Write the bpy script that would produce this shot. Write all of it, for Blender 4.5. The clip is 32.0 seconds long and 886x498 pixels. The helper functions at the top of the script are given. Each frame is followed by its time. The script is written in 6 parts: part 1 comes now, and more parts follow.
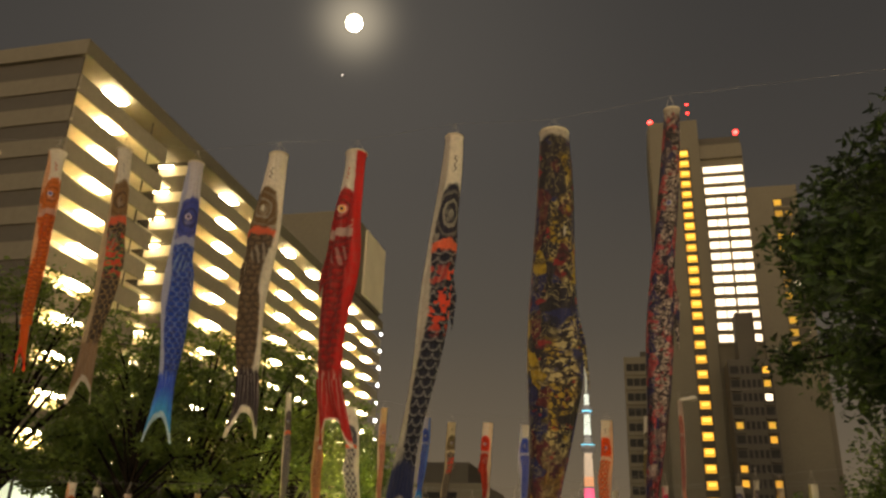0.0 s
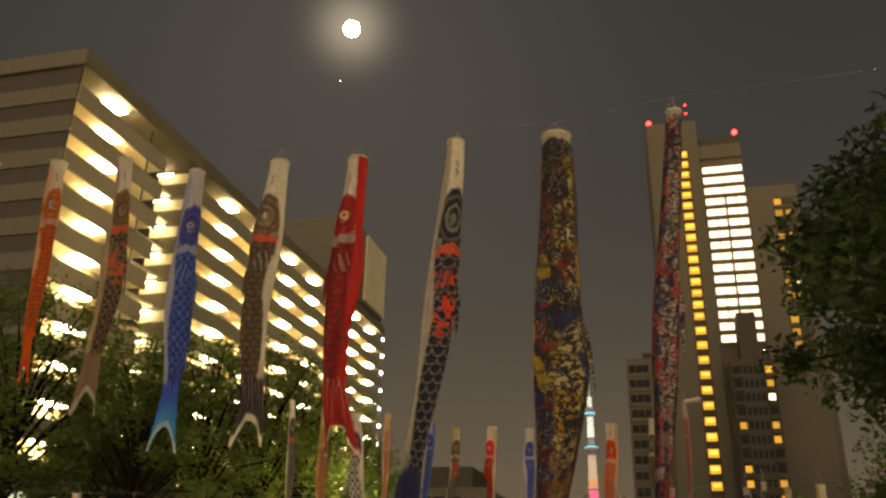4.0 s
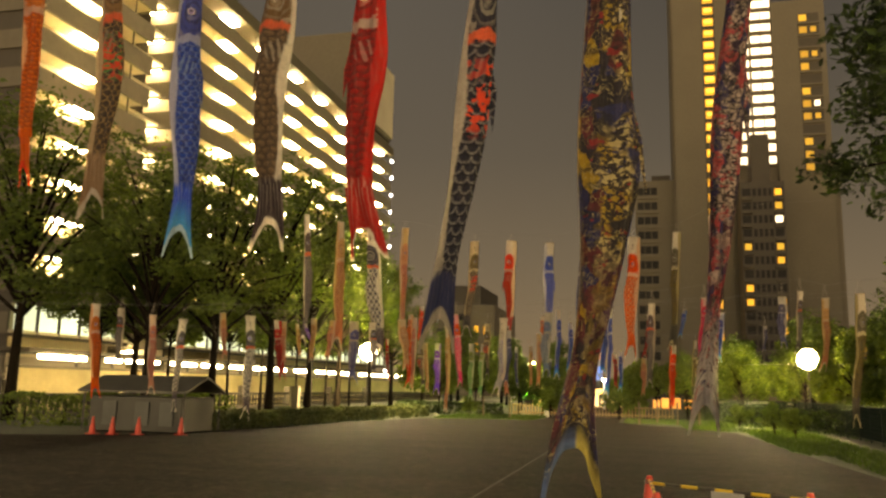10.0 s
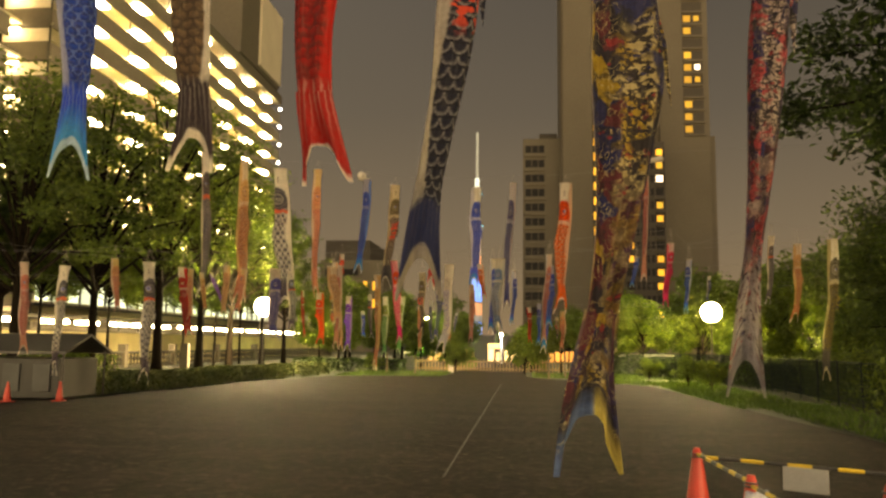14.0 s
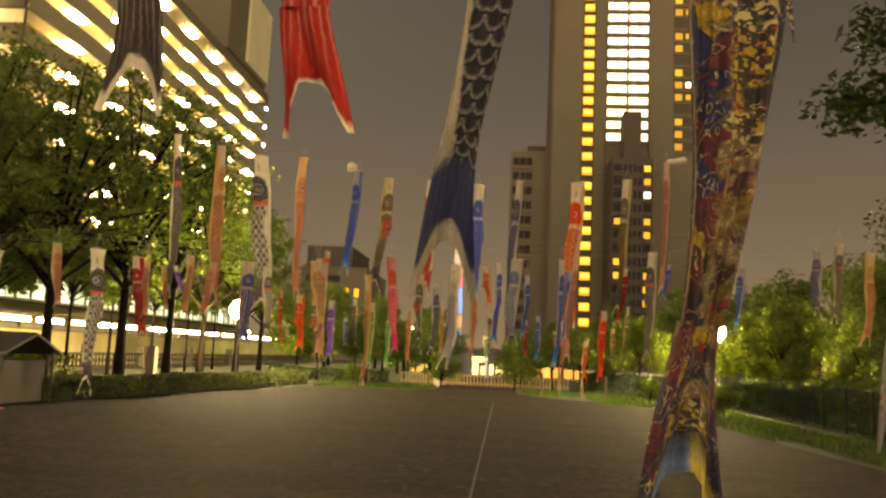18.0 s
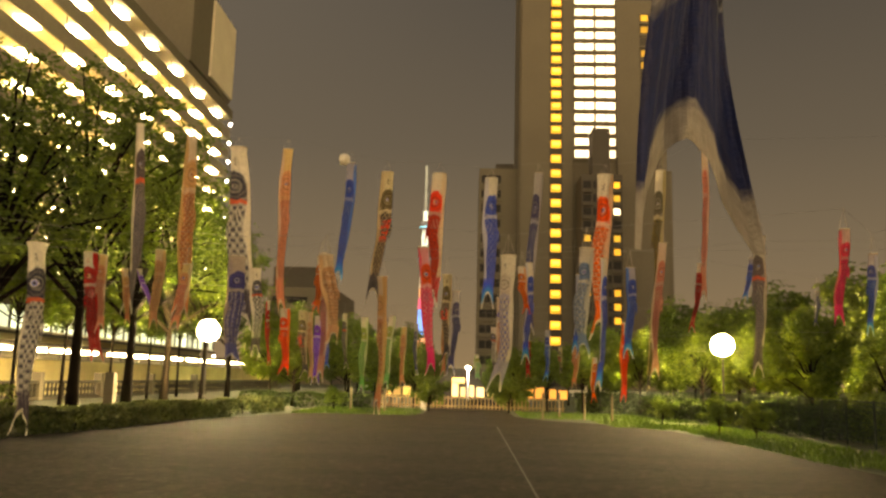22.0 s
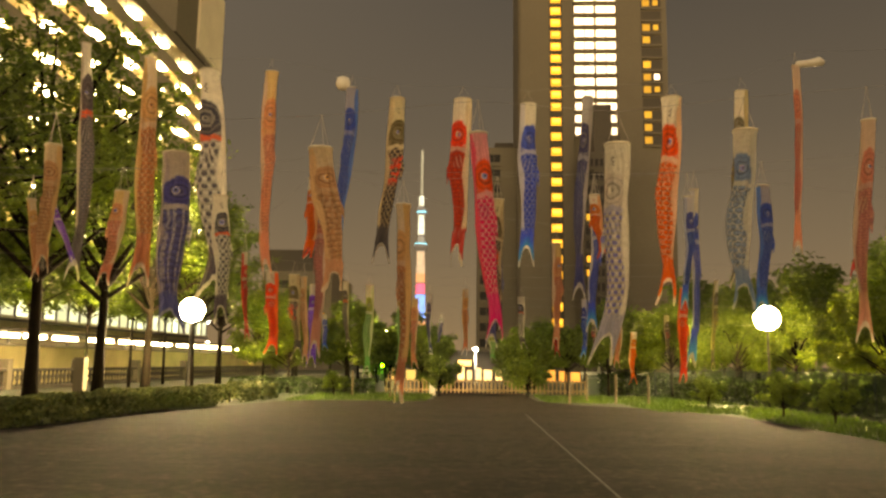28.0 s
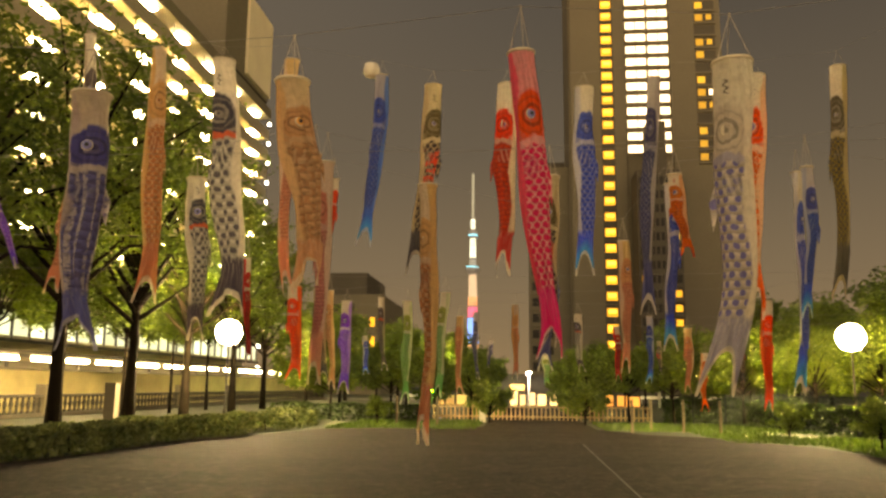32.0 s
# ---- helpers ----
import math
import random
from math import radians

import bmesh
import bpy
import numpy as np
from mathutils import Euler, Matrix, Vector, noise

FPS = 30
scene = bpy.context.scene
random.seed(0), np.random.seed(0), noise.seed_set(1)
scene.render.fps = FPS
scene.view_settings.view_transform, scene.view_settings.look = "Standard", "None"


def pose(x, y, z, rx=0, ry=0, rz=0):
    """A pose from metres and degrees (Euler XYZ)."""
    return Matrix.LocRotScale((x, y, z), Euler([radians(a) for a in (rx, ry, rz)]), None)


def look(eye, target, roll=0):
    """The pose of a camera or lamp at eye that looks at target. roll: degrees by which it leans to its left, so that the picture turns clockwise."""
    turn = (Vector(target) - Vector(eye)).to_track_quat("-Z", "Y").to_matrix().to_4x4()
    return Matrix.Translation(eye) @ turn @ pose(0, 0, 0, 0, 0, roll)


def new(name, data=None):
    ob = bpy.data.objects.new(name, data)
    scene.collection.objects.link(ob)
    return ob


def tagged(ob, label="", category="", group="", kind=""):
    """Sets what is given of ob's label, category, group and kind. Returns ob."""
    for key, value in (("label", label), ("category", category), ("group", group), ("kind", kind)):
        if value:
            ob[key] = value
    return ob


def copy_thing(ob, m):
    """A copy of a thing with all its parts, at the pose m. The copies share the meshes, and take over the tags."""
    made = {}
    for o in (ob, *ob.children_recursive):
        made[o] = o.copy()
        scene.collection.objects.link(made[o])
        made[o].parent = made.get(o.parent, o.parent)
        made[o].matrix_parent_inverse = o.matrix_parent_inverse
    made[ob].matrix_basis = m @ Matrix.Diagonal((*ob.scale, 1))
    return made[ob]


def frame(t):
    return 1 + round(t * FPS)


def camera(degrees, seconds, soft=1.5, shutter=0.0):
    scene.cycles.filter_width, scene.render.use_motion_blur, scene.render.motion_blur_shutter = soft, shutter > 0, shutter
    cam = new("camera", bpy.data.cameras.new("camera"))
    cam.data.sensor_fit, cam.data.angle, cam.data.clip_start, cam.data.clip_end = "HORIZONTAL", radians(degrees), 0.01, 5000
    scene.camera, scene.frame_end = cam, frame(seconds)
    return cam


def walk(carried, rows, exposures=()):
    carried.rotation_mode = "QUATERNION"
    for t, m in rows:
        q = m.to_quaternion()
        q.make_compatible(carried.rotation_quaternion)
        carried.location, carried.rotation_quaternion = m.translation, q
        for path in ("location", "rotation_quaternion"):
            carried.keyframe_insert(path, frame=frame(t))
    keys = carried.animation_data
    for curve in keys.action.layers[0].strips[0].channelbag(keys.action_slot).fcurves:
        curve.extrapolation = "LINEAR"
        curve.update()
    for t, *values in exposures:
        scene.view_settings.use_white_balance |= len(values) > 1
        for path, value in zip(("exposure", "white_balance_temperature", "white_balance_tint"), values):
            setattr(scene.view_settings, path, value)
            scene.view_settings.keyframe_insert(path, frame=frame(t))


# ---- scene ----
cam = camera(57.9, 32.0, soft=2.6)
PATH = [
    (0, (2.907, -4.348, 1.785), (2.454, -2.548, 2.532), 2.1),
    (1, (2.934, -4.415, 1.762), (2.475, -2.664, 2.613), 1.6),
    (2, (2.954, -4.478, 1.74), (2.486, -2.735, 2.603), 1.4),
    (5, (2.767, -4.159, 1.835), (2.347, -2.302, 2.447), 1.3),
    (6, (2.659, -4.01, 1.753), (2.307, -2.091, 2.192), 1.2),
    (7, (2.546, -4.173, 1.842), (2.225, -2.235, 2.216), 1.3),
    (8, (2.655, -4.05, 1.729), (2.284, -2.115, 2.075), 1.0),
    (9, (2.506, -3.716, 1.715), (2.029, -1.8, 2.03), -0.3),
    (10, (2.179, -3.249, 1.72), (1.689, -1.34, 2.057), 1.3),
    (11, (1.506, -2.767, 1.728), (1.066, -0.842, 2.05), 1.7),
    (12, (0.876, -2.078, 1.673), (0.553, -0.125, 1.957), -0.7),
    (13, (0.511, -1.723, 1.703), (0.28, 0.248, 1.953), -0.8),
    (14, (0.543, -1.241, 1.693), (0.338, 0.735, 1.928), 0.7),
    (17, (-0.087, 0.733, 1.725), (-0.23, 2.709, 1.997), 1.6),
    (18, (-0.128, 1.285, 1.738), (-0.289, 3.261, 2.001), 2.6),
    (19, (-0.504, 2.075, 1.619), (-0.67, 4.05, 1.885), 0.1),
    (20, (-0.889, 2.789, 1.608), (-1.038, 4.764, 1.88), 1.2),
    (21, (-1.217, 3.605, 1.596), (-1.33, 5.578, 1.904), 1.6),
    (22, (-1.47, 4.328, 1.654), (-1.543, 6.301, 1.973), 1.5),
    (23, (-1.695, 4.891, 1.582), (-1.709, 6.864, 1.912), 0.0),
    (24, (-1.934, 5.551, 1.601), (-1.952, 7.531, 1.882), -0.6),
    (25, (-2.105, 6.23, 1.573), (-2.127, 8.213, 1.835), 0.9),
    (28, (-2.19, 8.44, 1.5), (-2.254, 10.419, 1.782), 0.7),
    (29, (-2.171, 9.117, 1.537), (-2.264, 11.093, 1.832), 1.0),
    (30, (-2.193, 9.852, 1.51), (-2.296, 11.825, 1.82), 1.2),
    (31, (-2.203, 10.223, 1.482), (-2.345, 12.192, 1.797), 1.1),
    (32, (-2.128, 10.587, 1.537), (-2.321, 12.548, 1.875), 0.6),
]
EXPOSURES = [(0, 0.36, 8000, 12), (1.5, 0.20, 7900, 12), (6, 0.27, 9000, 12), (9, 0.73, 9500, 12), (11, 0.76, 9500, 13), (13, 0.90, 9500, 13), (20, 0.94, 10100, 13), (32, 0.92, 10700, 14)]
walk(cam, [(t, look(eye, target, roll)) for t, eye, target, roll in PATH], EXPOSURES)
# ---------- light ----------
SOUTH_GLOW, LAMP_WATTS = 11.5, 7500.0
MOON = Vector((-1240.0, 3000.0, 2468.0)).normalized()
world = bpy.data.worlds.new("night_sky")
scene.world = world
world.use_nodes = True
wn, wl = world.node_tree.nodes, world.node_tree.links
wn.clear()
w_out, w_bg, w_tc = wn.new("ShaderNodeOutputWorld"), wn.new("ShaderNodeBackground"), wn.new("ShaderNodeTexCoord")
w_sep, w_ramp = wn.new("ShaderNodeSeparateXYZ"), wn.new("ShaderNodeValToRGB")
wl.new(w_tc.outputs["Generated"], w_sep.inputs[0])
wl.new(w_sep.outputs["Z"], w_ramp.inputs[0])
els = w_ramp.color_ramp.elements
els[0].position, els[0].color = 0.0, (0.135, 0.106, 0.070, 1)
els[1].position, els[1].color = 0.75, (0.024, 0.026, 0.030, 1)
for at_z, col in ((0.14, (0.094, 0.081, 0.063, 1)), (0.28, (0.060, 0.056, 0.050, 1)), (0.45, (0.039, 0.039, 0.040, 1))):
    e = els.new(at_z)
    e.color = col
# the thin haze round the moon
w_dot, w_pow, w_mix = wn.new("ShaderNodeVectorMath"), wn.new("ShaderNodeMath"), wn.new("ShaderNodeMix")
w_dot.operation = "DOT_PRODUCT"
w_dot.inputs[1].default_value = MOON
wl.new(w_tc.outputs["Generated"], w_dot.inputs[0])
w_pow.operation = "POWER"
w_pow.inputs[1].default_value = 1500.0
wl.new(w_dot.outputs["Value"], w_pow.inputs[0])
w_mix.data_type = "RGBA"
w_mix.blend_type = "ADD"
wl.new(w_pow.outputs[0], w_mix.inputs[0])
wl.new(w_ramp.outputs[0], w_mix.inputs["A"])
w_mix.inputs["B"].default_value = (0.26, 0.245, 0.20, 1)
w_wide, w_add = wn.new("ShaderNodeMath"), wn.new("ShaderNodeMix")
w_wide.operation = "POWER"
w_wide.inputs[1].default_value = 22.0
w_wide.use_clamp = True
wl.new(w_dot.outputs["Value"], w_wide.inputs[0])
w_add.data_type, w_add.blend_type = "RGBA", "ADD"
wl.new(w_wide.outputs[0], w_add.inputs[0])
wl.new(w_mix.outputs["Result"], w_add.inputs["A"])
w_add.inputs["B"].default_value = (0.027, 0.026, 0.024, 1)
wl.new(w_add.outputs["Result"], w_bg.inputs[0])
# city glow assumed in the unseen south, added to light what faces it
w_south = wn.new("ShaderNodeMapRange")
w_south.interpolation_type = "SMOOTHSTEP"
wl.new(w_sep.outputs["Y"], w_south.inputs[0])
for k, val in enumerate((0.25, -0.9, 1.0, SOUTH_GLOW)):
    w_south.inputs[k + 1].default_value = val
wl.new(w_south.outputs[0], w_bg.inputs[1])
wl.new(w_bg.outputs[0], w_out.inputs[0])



def lamp_light(x, y, z, watts, colour=(1.0, 0.84, 0.52), size=0.42):
    d = bpy.data.lights.new("lamp_light", "POINT")
    d.energy, d.color, d.shadow_soft_size = watts, colour, size
    ob = new("lamp_light", d)
    ob.location = (x, y, z)
    return ob


# ---------- materials ----------
class Nodes:
    """Short-hand for a material's node tree."""

    def __init__(self, name):
        self.mat = bpy.data.materials.new(name)
        self.mat.use_nodes = True
        self.t = self.mat.node_tree
        self.bsdf = self.t.nodes["Principled BSDF"]
        self.out = self.t.nodes["Material Output"]

    def add(self, kind, **props):
        n = self.t.nodes.new("ShaderNode" + kind)
        if "operation" in props:
            n.operation = props["operation"]
        if "data_type" in props:
            n.data_type, n.blend_type = props["data_type"], props["blend_type"]
        if "uv_map" in props:
            n.uv_map = props["uv_map"]
        if "distance" in props:
            n.distance = props["distance"]
        return n

    def link(self, a, b):
        self.t.links.new(a, b)

    def put(self, socket, value):
        if hasattr(value, "is_output"):
            self.link(value, socket)
        else:
            socket.default_value = value

    def math(self, op, a, b=0.0, c=0.0):
        n = self.add("Math", operation=op)
        for s, v in zip(n.inputs, (a, b, c)):
            self.put(s, v)
        return n.outputs[0]

    def mix(self, fac, a, b, blend="MIX"):
        n = self.add("Mix", data_type="RGBA", blend_type=blend)
        self.put(n.inputs[0], fac)
        for s, v in ((n.inputs["A"], a), (n.inputs["B"], b)):
            self.put(s, (*v, 1) if isinstance(v, tuple) and len(v) == 3 else v)
        return n.outputs["Result"]

    def noise(self, scale, detail=4.0, coords="Object", rough=0.55):
        tc = self.add("TexCoord")
        n = self.add("TexNoise")
        n.inputs["Scale"].default_value, n.inputs["Detail"].default_value = scale, detail
        n.inputs["Roughness"].default_value = rough
        self.link(tc.outputs[coords], n.inputs["Vector"])
        return n.outputs["Fac"]

    def step(self, value, lo, hi):
        n = self.add("MapRange")
        self.put(n.inputs[0], value)
        n.inputs[1].default_value, n.inputs[2].default_value = lo, hi
        return n.outputs[0]

    def bump(self, height, strength=0.3, distance=0.02):
        b = self.add("Bump")
        b.inputs["Strength"].default_value, b.inputs["Distance"].default_value = strength, distance
        self.link(height, b.inputs["Height"])
        self.link(b.outputs[0], self.bsdf.inputs["Normal"])


def surface(name, a, b, rough=0.7, scale=3.0, fine=40.0, metal=0.0, relief=0.25, coords="Object"):
    """A worn surface: two colours in patches, fine grain, bump."""
    n = Nodes(name)
    big, small = n.noise(scale, 5, coords), n.noise(fine, 3, coords)
    col = n.mix(n.step(big, 0.35, 0.68), a, b)
    col = n.mix(n.math("MULTIPLY", n.step(small, 0.35, 0.75), 0.35), col, tuple(c * 0.6 for c in a))
    n.put(n.bsdf.inputs["Base Color"], col)
    n.bsdf.inputs["Roughness"].default_value, n.bsdf.inputs["Metallic"].default_value = rough, metal
    n.bump(small, relief)
    return n.mat


def glow(name, colour, strength, vary=0.0):
    n = Nodes(name)
    n.bsdf.inputs["Base Color"].default_value = (*[c * 0.5 for c in colour], 1)
    n.bsdf.inputs["Emission Color"].default_value = (*colour, 1)
    if vary:
        info = n.add("ObjectInfo")
        n.put(n.bsdf.inputs["Emission Strength"], n.math("MULTIPLY_ADD", info.outputs["Random"], vary * strength, strength * (1 - vary)))
    else:
        n.bsdf.inputs["Emission Strength"].default_value = strength
    return n.mat


def leaf_material(name, dark, light, thin=0.45):
    n = Nodes(name)
    geo = n.add("NewGeometry")
    col = n.mix(geo.outputs["Random Per Island"], dark, light)
    col = n.mix(n.math("MULTIPLY", n.step(n.noise(0.6, 3), 0.35, 0.7), 0.5), col, tuple(c * 0.5 for c in dark))
    n.put(n.bsdf.inputs["Base Color"], col)
    n.bsdf.inputs["Roughness"].default_value = 0.55
    tr, mx = n.add("BsdfTranslucent"), n.add("MixShader")
    n.put(tr.inputs[0], col)
    mx.inputs[0].default_value = thin
    n.link(n.bsdf.outputs[0], mx.inputs[1])
    n.link(tr.outputs[0], mx.inputs[2])
    n.link(mx.outputs[0], n.out.inputs[0])
    return n.mat


WHITE = (0.74, 0.68, 0.56)
# mouth band, head, body, scale rim, tail, tail tip, belly
PALETTES = {
    "red": (WHITE, (0.36, 0.014, 0.018), (0.34, 0.016, 0.021), (0.17, 0.008, 0.011), (0.36, 0.014, 0.020), WHITE, (0.46, 0.05, 0.05)),
    "brown": (WHITE, (0.14, 0.09, 0.05), (0.17, 0.12, 0.08), (0.05, 0.035, 0.025), (0.04, 0.03, 0.035), WHITE, WHITE),
    "blue": ((0.55, 0.52, 0.55), (0.06, 0.08, 0.28), (0.028, 0.07, 0.33), (0.14, 0.20, 0.44), (0.012, 0.09, 0.50), (0.45, 0.62, 0.70), (0.40, 0.42, 0.55)),
    "orange": (WHITE, (0.55, 0.20, 0.09), (0.66, 0.20, 0.09), (0.45, 0.12, 0.06), (0.66, 0.18, 0.08), (0.76, 0.12, 0.04), (0.66, 0.42, 0.28)),
    "rust": ((0.62, 0.50, 0.36), (0.55, 0.36, 0.21), (0.48, 0.23, 0.13), (0.56, 0.38, 0.26), (0.46, 0.20, 0.13), (0.62, 0.50, 0.38), (0.55, 0.38, 0.22)),
    "salmon": ((0.62, 0.48, 0.30), (0.58, 0.32, 0.21), (0.60, 0.32, 0.24), (0.50, 0.22, 0.16), (0.60, 0.28, 0.21), (0.66, 0.48, 0.38), (0.66, 0.50, 0.36)),
    "tan": ((0.62, 0.48, 0.32), (0.50, 0.31, 0.20), (0.54, 0.36, 0.24), (0.42, 0.24, 0.15), (0.54, 0.32, 0.22), (0.66, 0.52, 0.38), (0.62, 0.45, 0.30)),
    "grey_black": (WHITE, (0.12, 0.10, 0.10), (0.24, 0.21, 0.20), (0.08, 0.08, 0.10), (0.09, 0.08, 0.08), (0.6, 0.55, 0.48), (0.55, 0.47, 0.36)),
    "dotted": (WHITE, (0.035, 0.035, 0.05), (0.62, 0.58, 0.50), (0.03, 0.03, 0.05), (0.06, 0.05, 0.07), WHITE, WHITE),
    "blue_plain": ((0.40, 0.38, 0.44), (0.05, 0.09, 0.34), (0.04, 0.09, 0.36), (0.20, 0.25, 0.48), (0.03, 0.12, 0.46), (0.50, 0.55, 0.62), (0.12, 0.22, 0.50)),
    "yellow_black": ((0.62, 0.54, 0.34), (0.10, 0.08, 0.04), (0.05, 0.04, 0.04), (0.50, 0.42, 0.30), (0.03, 0.03, 0.04), (0.55, 0.5, 0.42), (0.50, 0.42, 0.30)),
    "cream_red": (WHITE, (0.66, 0.09, 0.02), (0.50, 0.08, 0.04), (0.30, 0.04, 0.03), (0.40, 0.05, 0.05), WHITE, (0.72, 0.60, 0.42)),
    "blue_white": (WHITE, (0.07, 0.11, 0.40), (0.05, 0.09, 0.42), (0.28, 0.31, 0.54), (0.03, 0.09, 0.56), WHITE, (0.60, 0.58, 0.60)),
    "navy": ((0.5, 0.47, 0.45), (0.05, 0.05, 0.12), (0.06, 0.07, 0.16), (0.20, 0.20, 0.28), (0.05, 0.06, 0.18), (0.6, 0.55, 0.5), (0.42, 0.38, 0.36)),
    "orange_white": (WHITE, (0.80, 0.15, 0.04), (0.80, 0.20, 0.08), (0.80, 0.50, 0.32), (0.78, 0.20, 0.08), (0.8, 0.66, 0.52), (0.72, 0.48, 0.32)),
    "orange_red": (WHITE, (0.80, 0.12, 0.06), (0.80, 0.14, 0.08), (0.62, 0.07, 0.05), (0.80, 0.12, 0.08), WHITE, (0.80, 0.20, 0.12)),
    "black_gold": (WHITE, (0.10, 0.09, 0.06), (0.10, 0.09, 0.07), (0.34, 0.26, 0.08), (0.06, 0.06, 0.05), (0.5, 0.44, 0.3), (0.42, 0.36, 0.22)),
    "faded_pink": ((0.62, 0.48, 0.38), (0.50, 0.22, 0.18), (0.52, 0.26, 0.22), (0.34, 0.13, 0.14), (0.55, 0.30, 0.24), (0.64, 0.54, 0.42), (0.62, 0.48, 0.38)),
    "stripe_blue": ((0.60, 0.50, 0.40), (0.09, 0.09, 0.26), (0.14, 0.14, 0.30), (0.52, 0.46, 0.46), (0.10, 0.11, 0.28), (0.4, 0.4, 0.5), (0.52, 0.42, 0.38)),
    "pink": ((0.82, 0.34, 0.36), (0.84, 0.16, 0.10), (0.84, 0.09, 0.19), (0.86, 0.46, 0.45), (0.80, 0.03, 0.24), (0.74, 0.55, 0.55), (0.80, 0.16, 0.22)),
    "magenta": ((0.66, 0.46, 0.42), (0.62, 0.08, 0.13), (0.60, 0.08, 0.16), (0.46, 0.05, 0.11), (0.62, 0.06, 0.18), (0.70, 0.45, 0.45), (0.72, 0.20, 0.24)),
    "white_blue": (WHITE, (0.66, 0.58, 0.48), (0.68, 0.60, 0.52), (0.12, 0.12, 0.34), (0.36, 0.34, 0.42), (0.72, 0.66, 0.54), WHITE),
    "teal": ((0.58, 0.53, 0.44), (0.16, 0.22, 0.34), (0.22, 0.27, 0.36), (0.50, 0.48, 0.44), (0.16, 0.22, 0.34), (0.5, 0.5, 0.46), (0.50, 0.48, 0.42)),
    "purple": (WHITE, (0.20, 0.07, 0.50), (0.22, 0.09, 0.60), (0.42, 0.30, 0.66), (0.16, 0.07, 0.56), (0.68, 0.62, 0.62), (0.40, 0.26, 0.60)),
    "black_red": (WHITE, (0.015, 0.015, 0.028), (0.007, 0.008, 0.020), (0.24, 0.23, 0.23), (0.009, 0.015, 0.060), (0.32, 0.29, 0.25), (0.42, 0.38, 0.32)),
    "patchwork": (WHITE, (0.22, 0.14, 0.08), (0.06, 0.045, 0.035), (0.30, 0.21, 0.12), (0.26, 0.18, 0.12), (0.5, 0.44, 0.36), (0.45, 0.36, 0.26)),
    "green": (WHITE, (0.30, 0.34, 0.14), (0.20, 0.40, 0.16), (0.46, 0.52, 0.32), (0.16, 0.38, 0.16), (0.55, 0.62, 0.42), (0.55, 0.60, 0.38)),
}
CLOTH = {}
# painted zones and the colour of the letters
BUSY = {
    "collage": ((0.014, 0.018, 0.085), (0.018, 0.014, 0.022), (0.10, 0.014, 0.02), (0.40, 0.26, 0.02), (0.54, 0.43, 0.20)),
    "dark_collage": ((0.020, 0.018, 0.085), (0.42, 0.05, 0.06), (0.030, 0.016, 0.045), (0.46, 0.36, 0.30), (0.55, 0.42, 0.36)),
}


def vivid(c, gain=1.34):
    """Dyed cloth: the colour pushed away from grey."""
    if min(c) > 0.3:
        return c
    m = 0.3 * c[0] + 0.55 * c[1] + 0.15 * c[2]
    return tuple(min(0.86, max(0.004, m + (v - m) * gain)) for v in c)


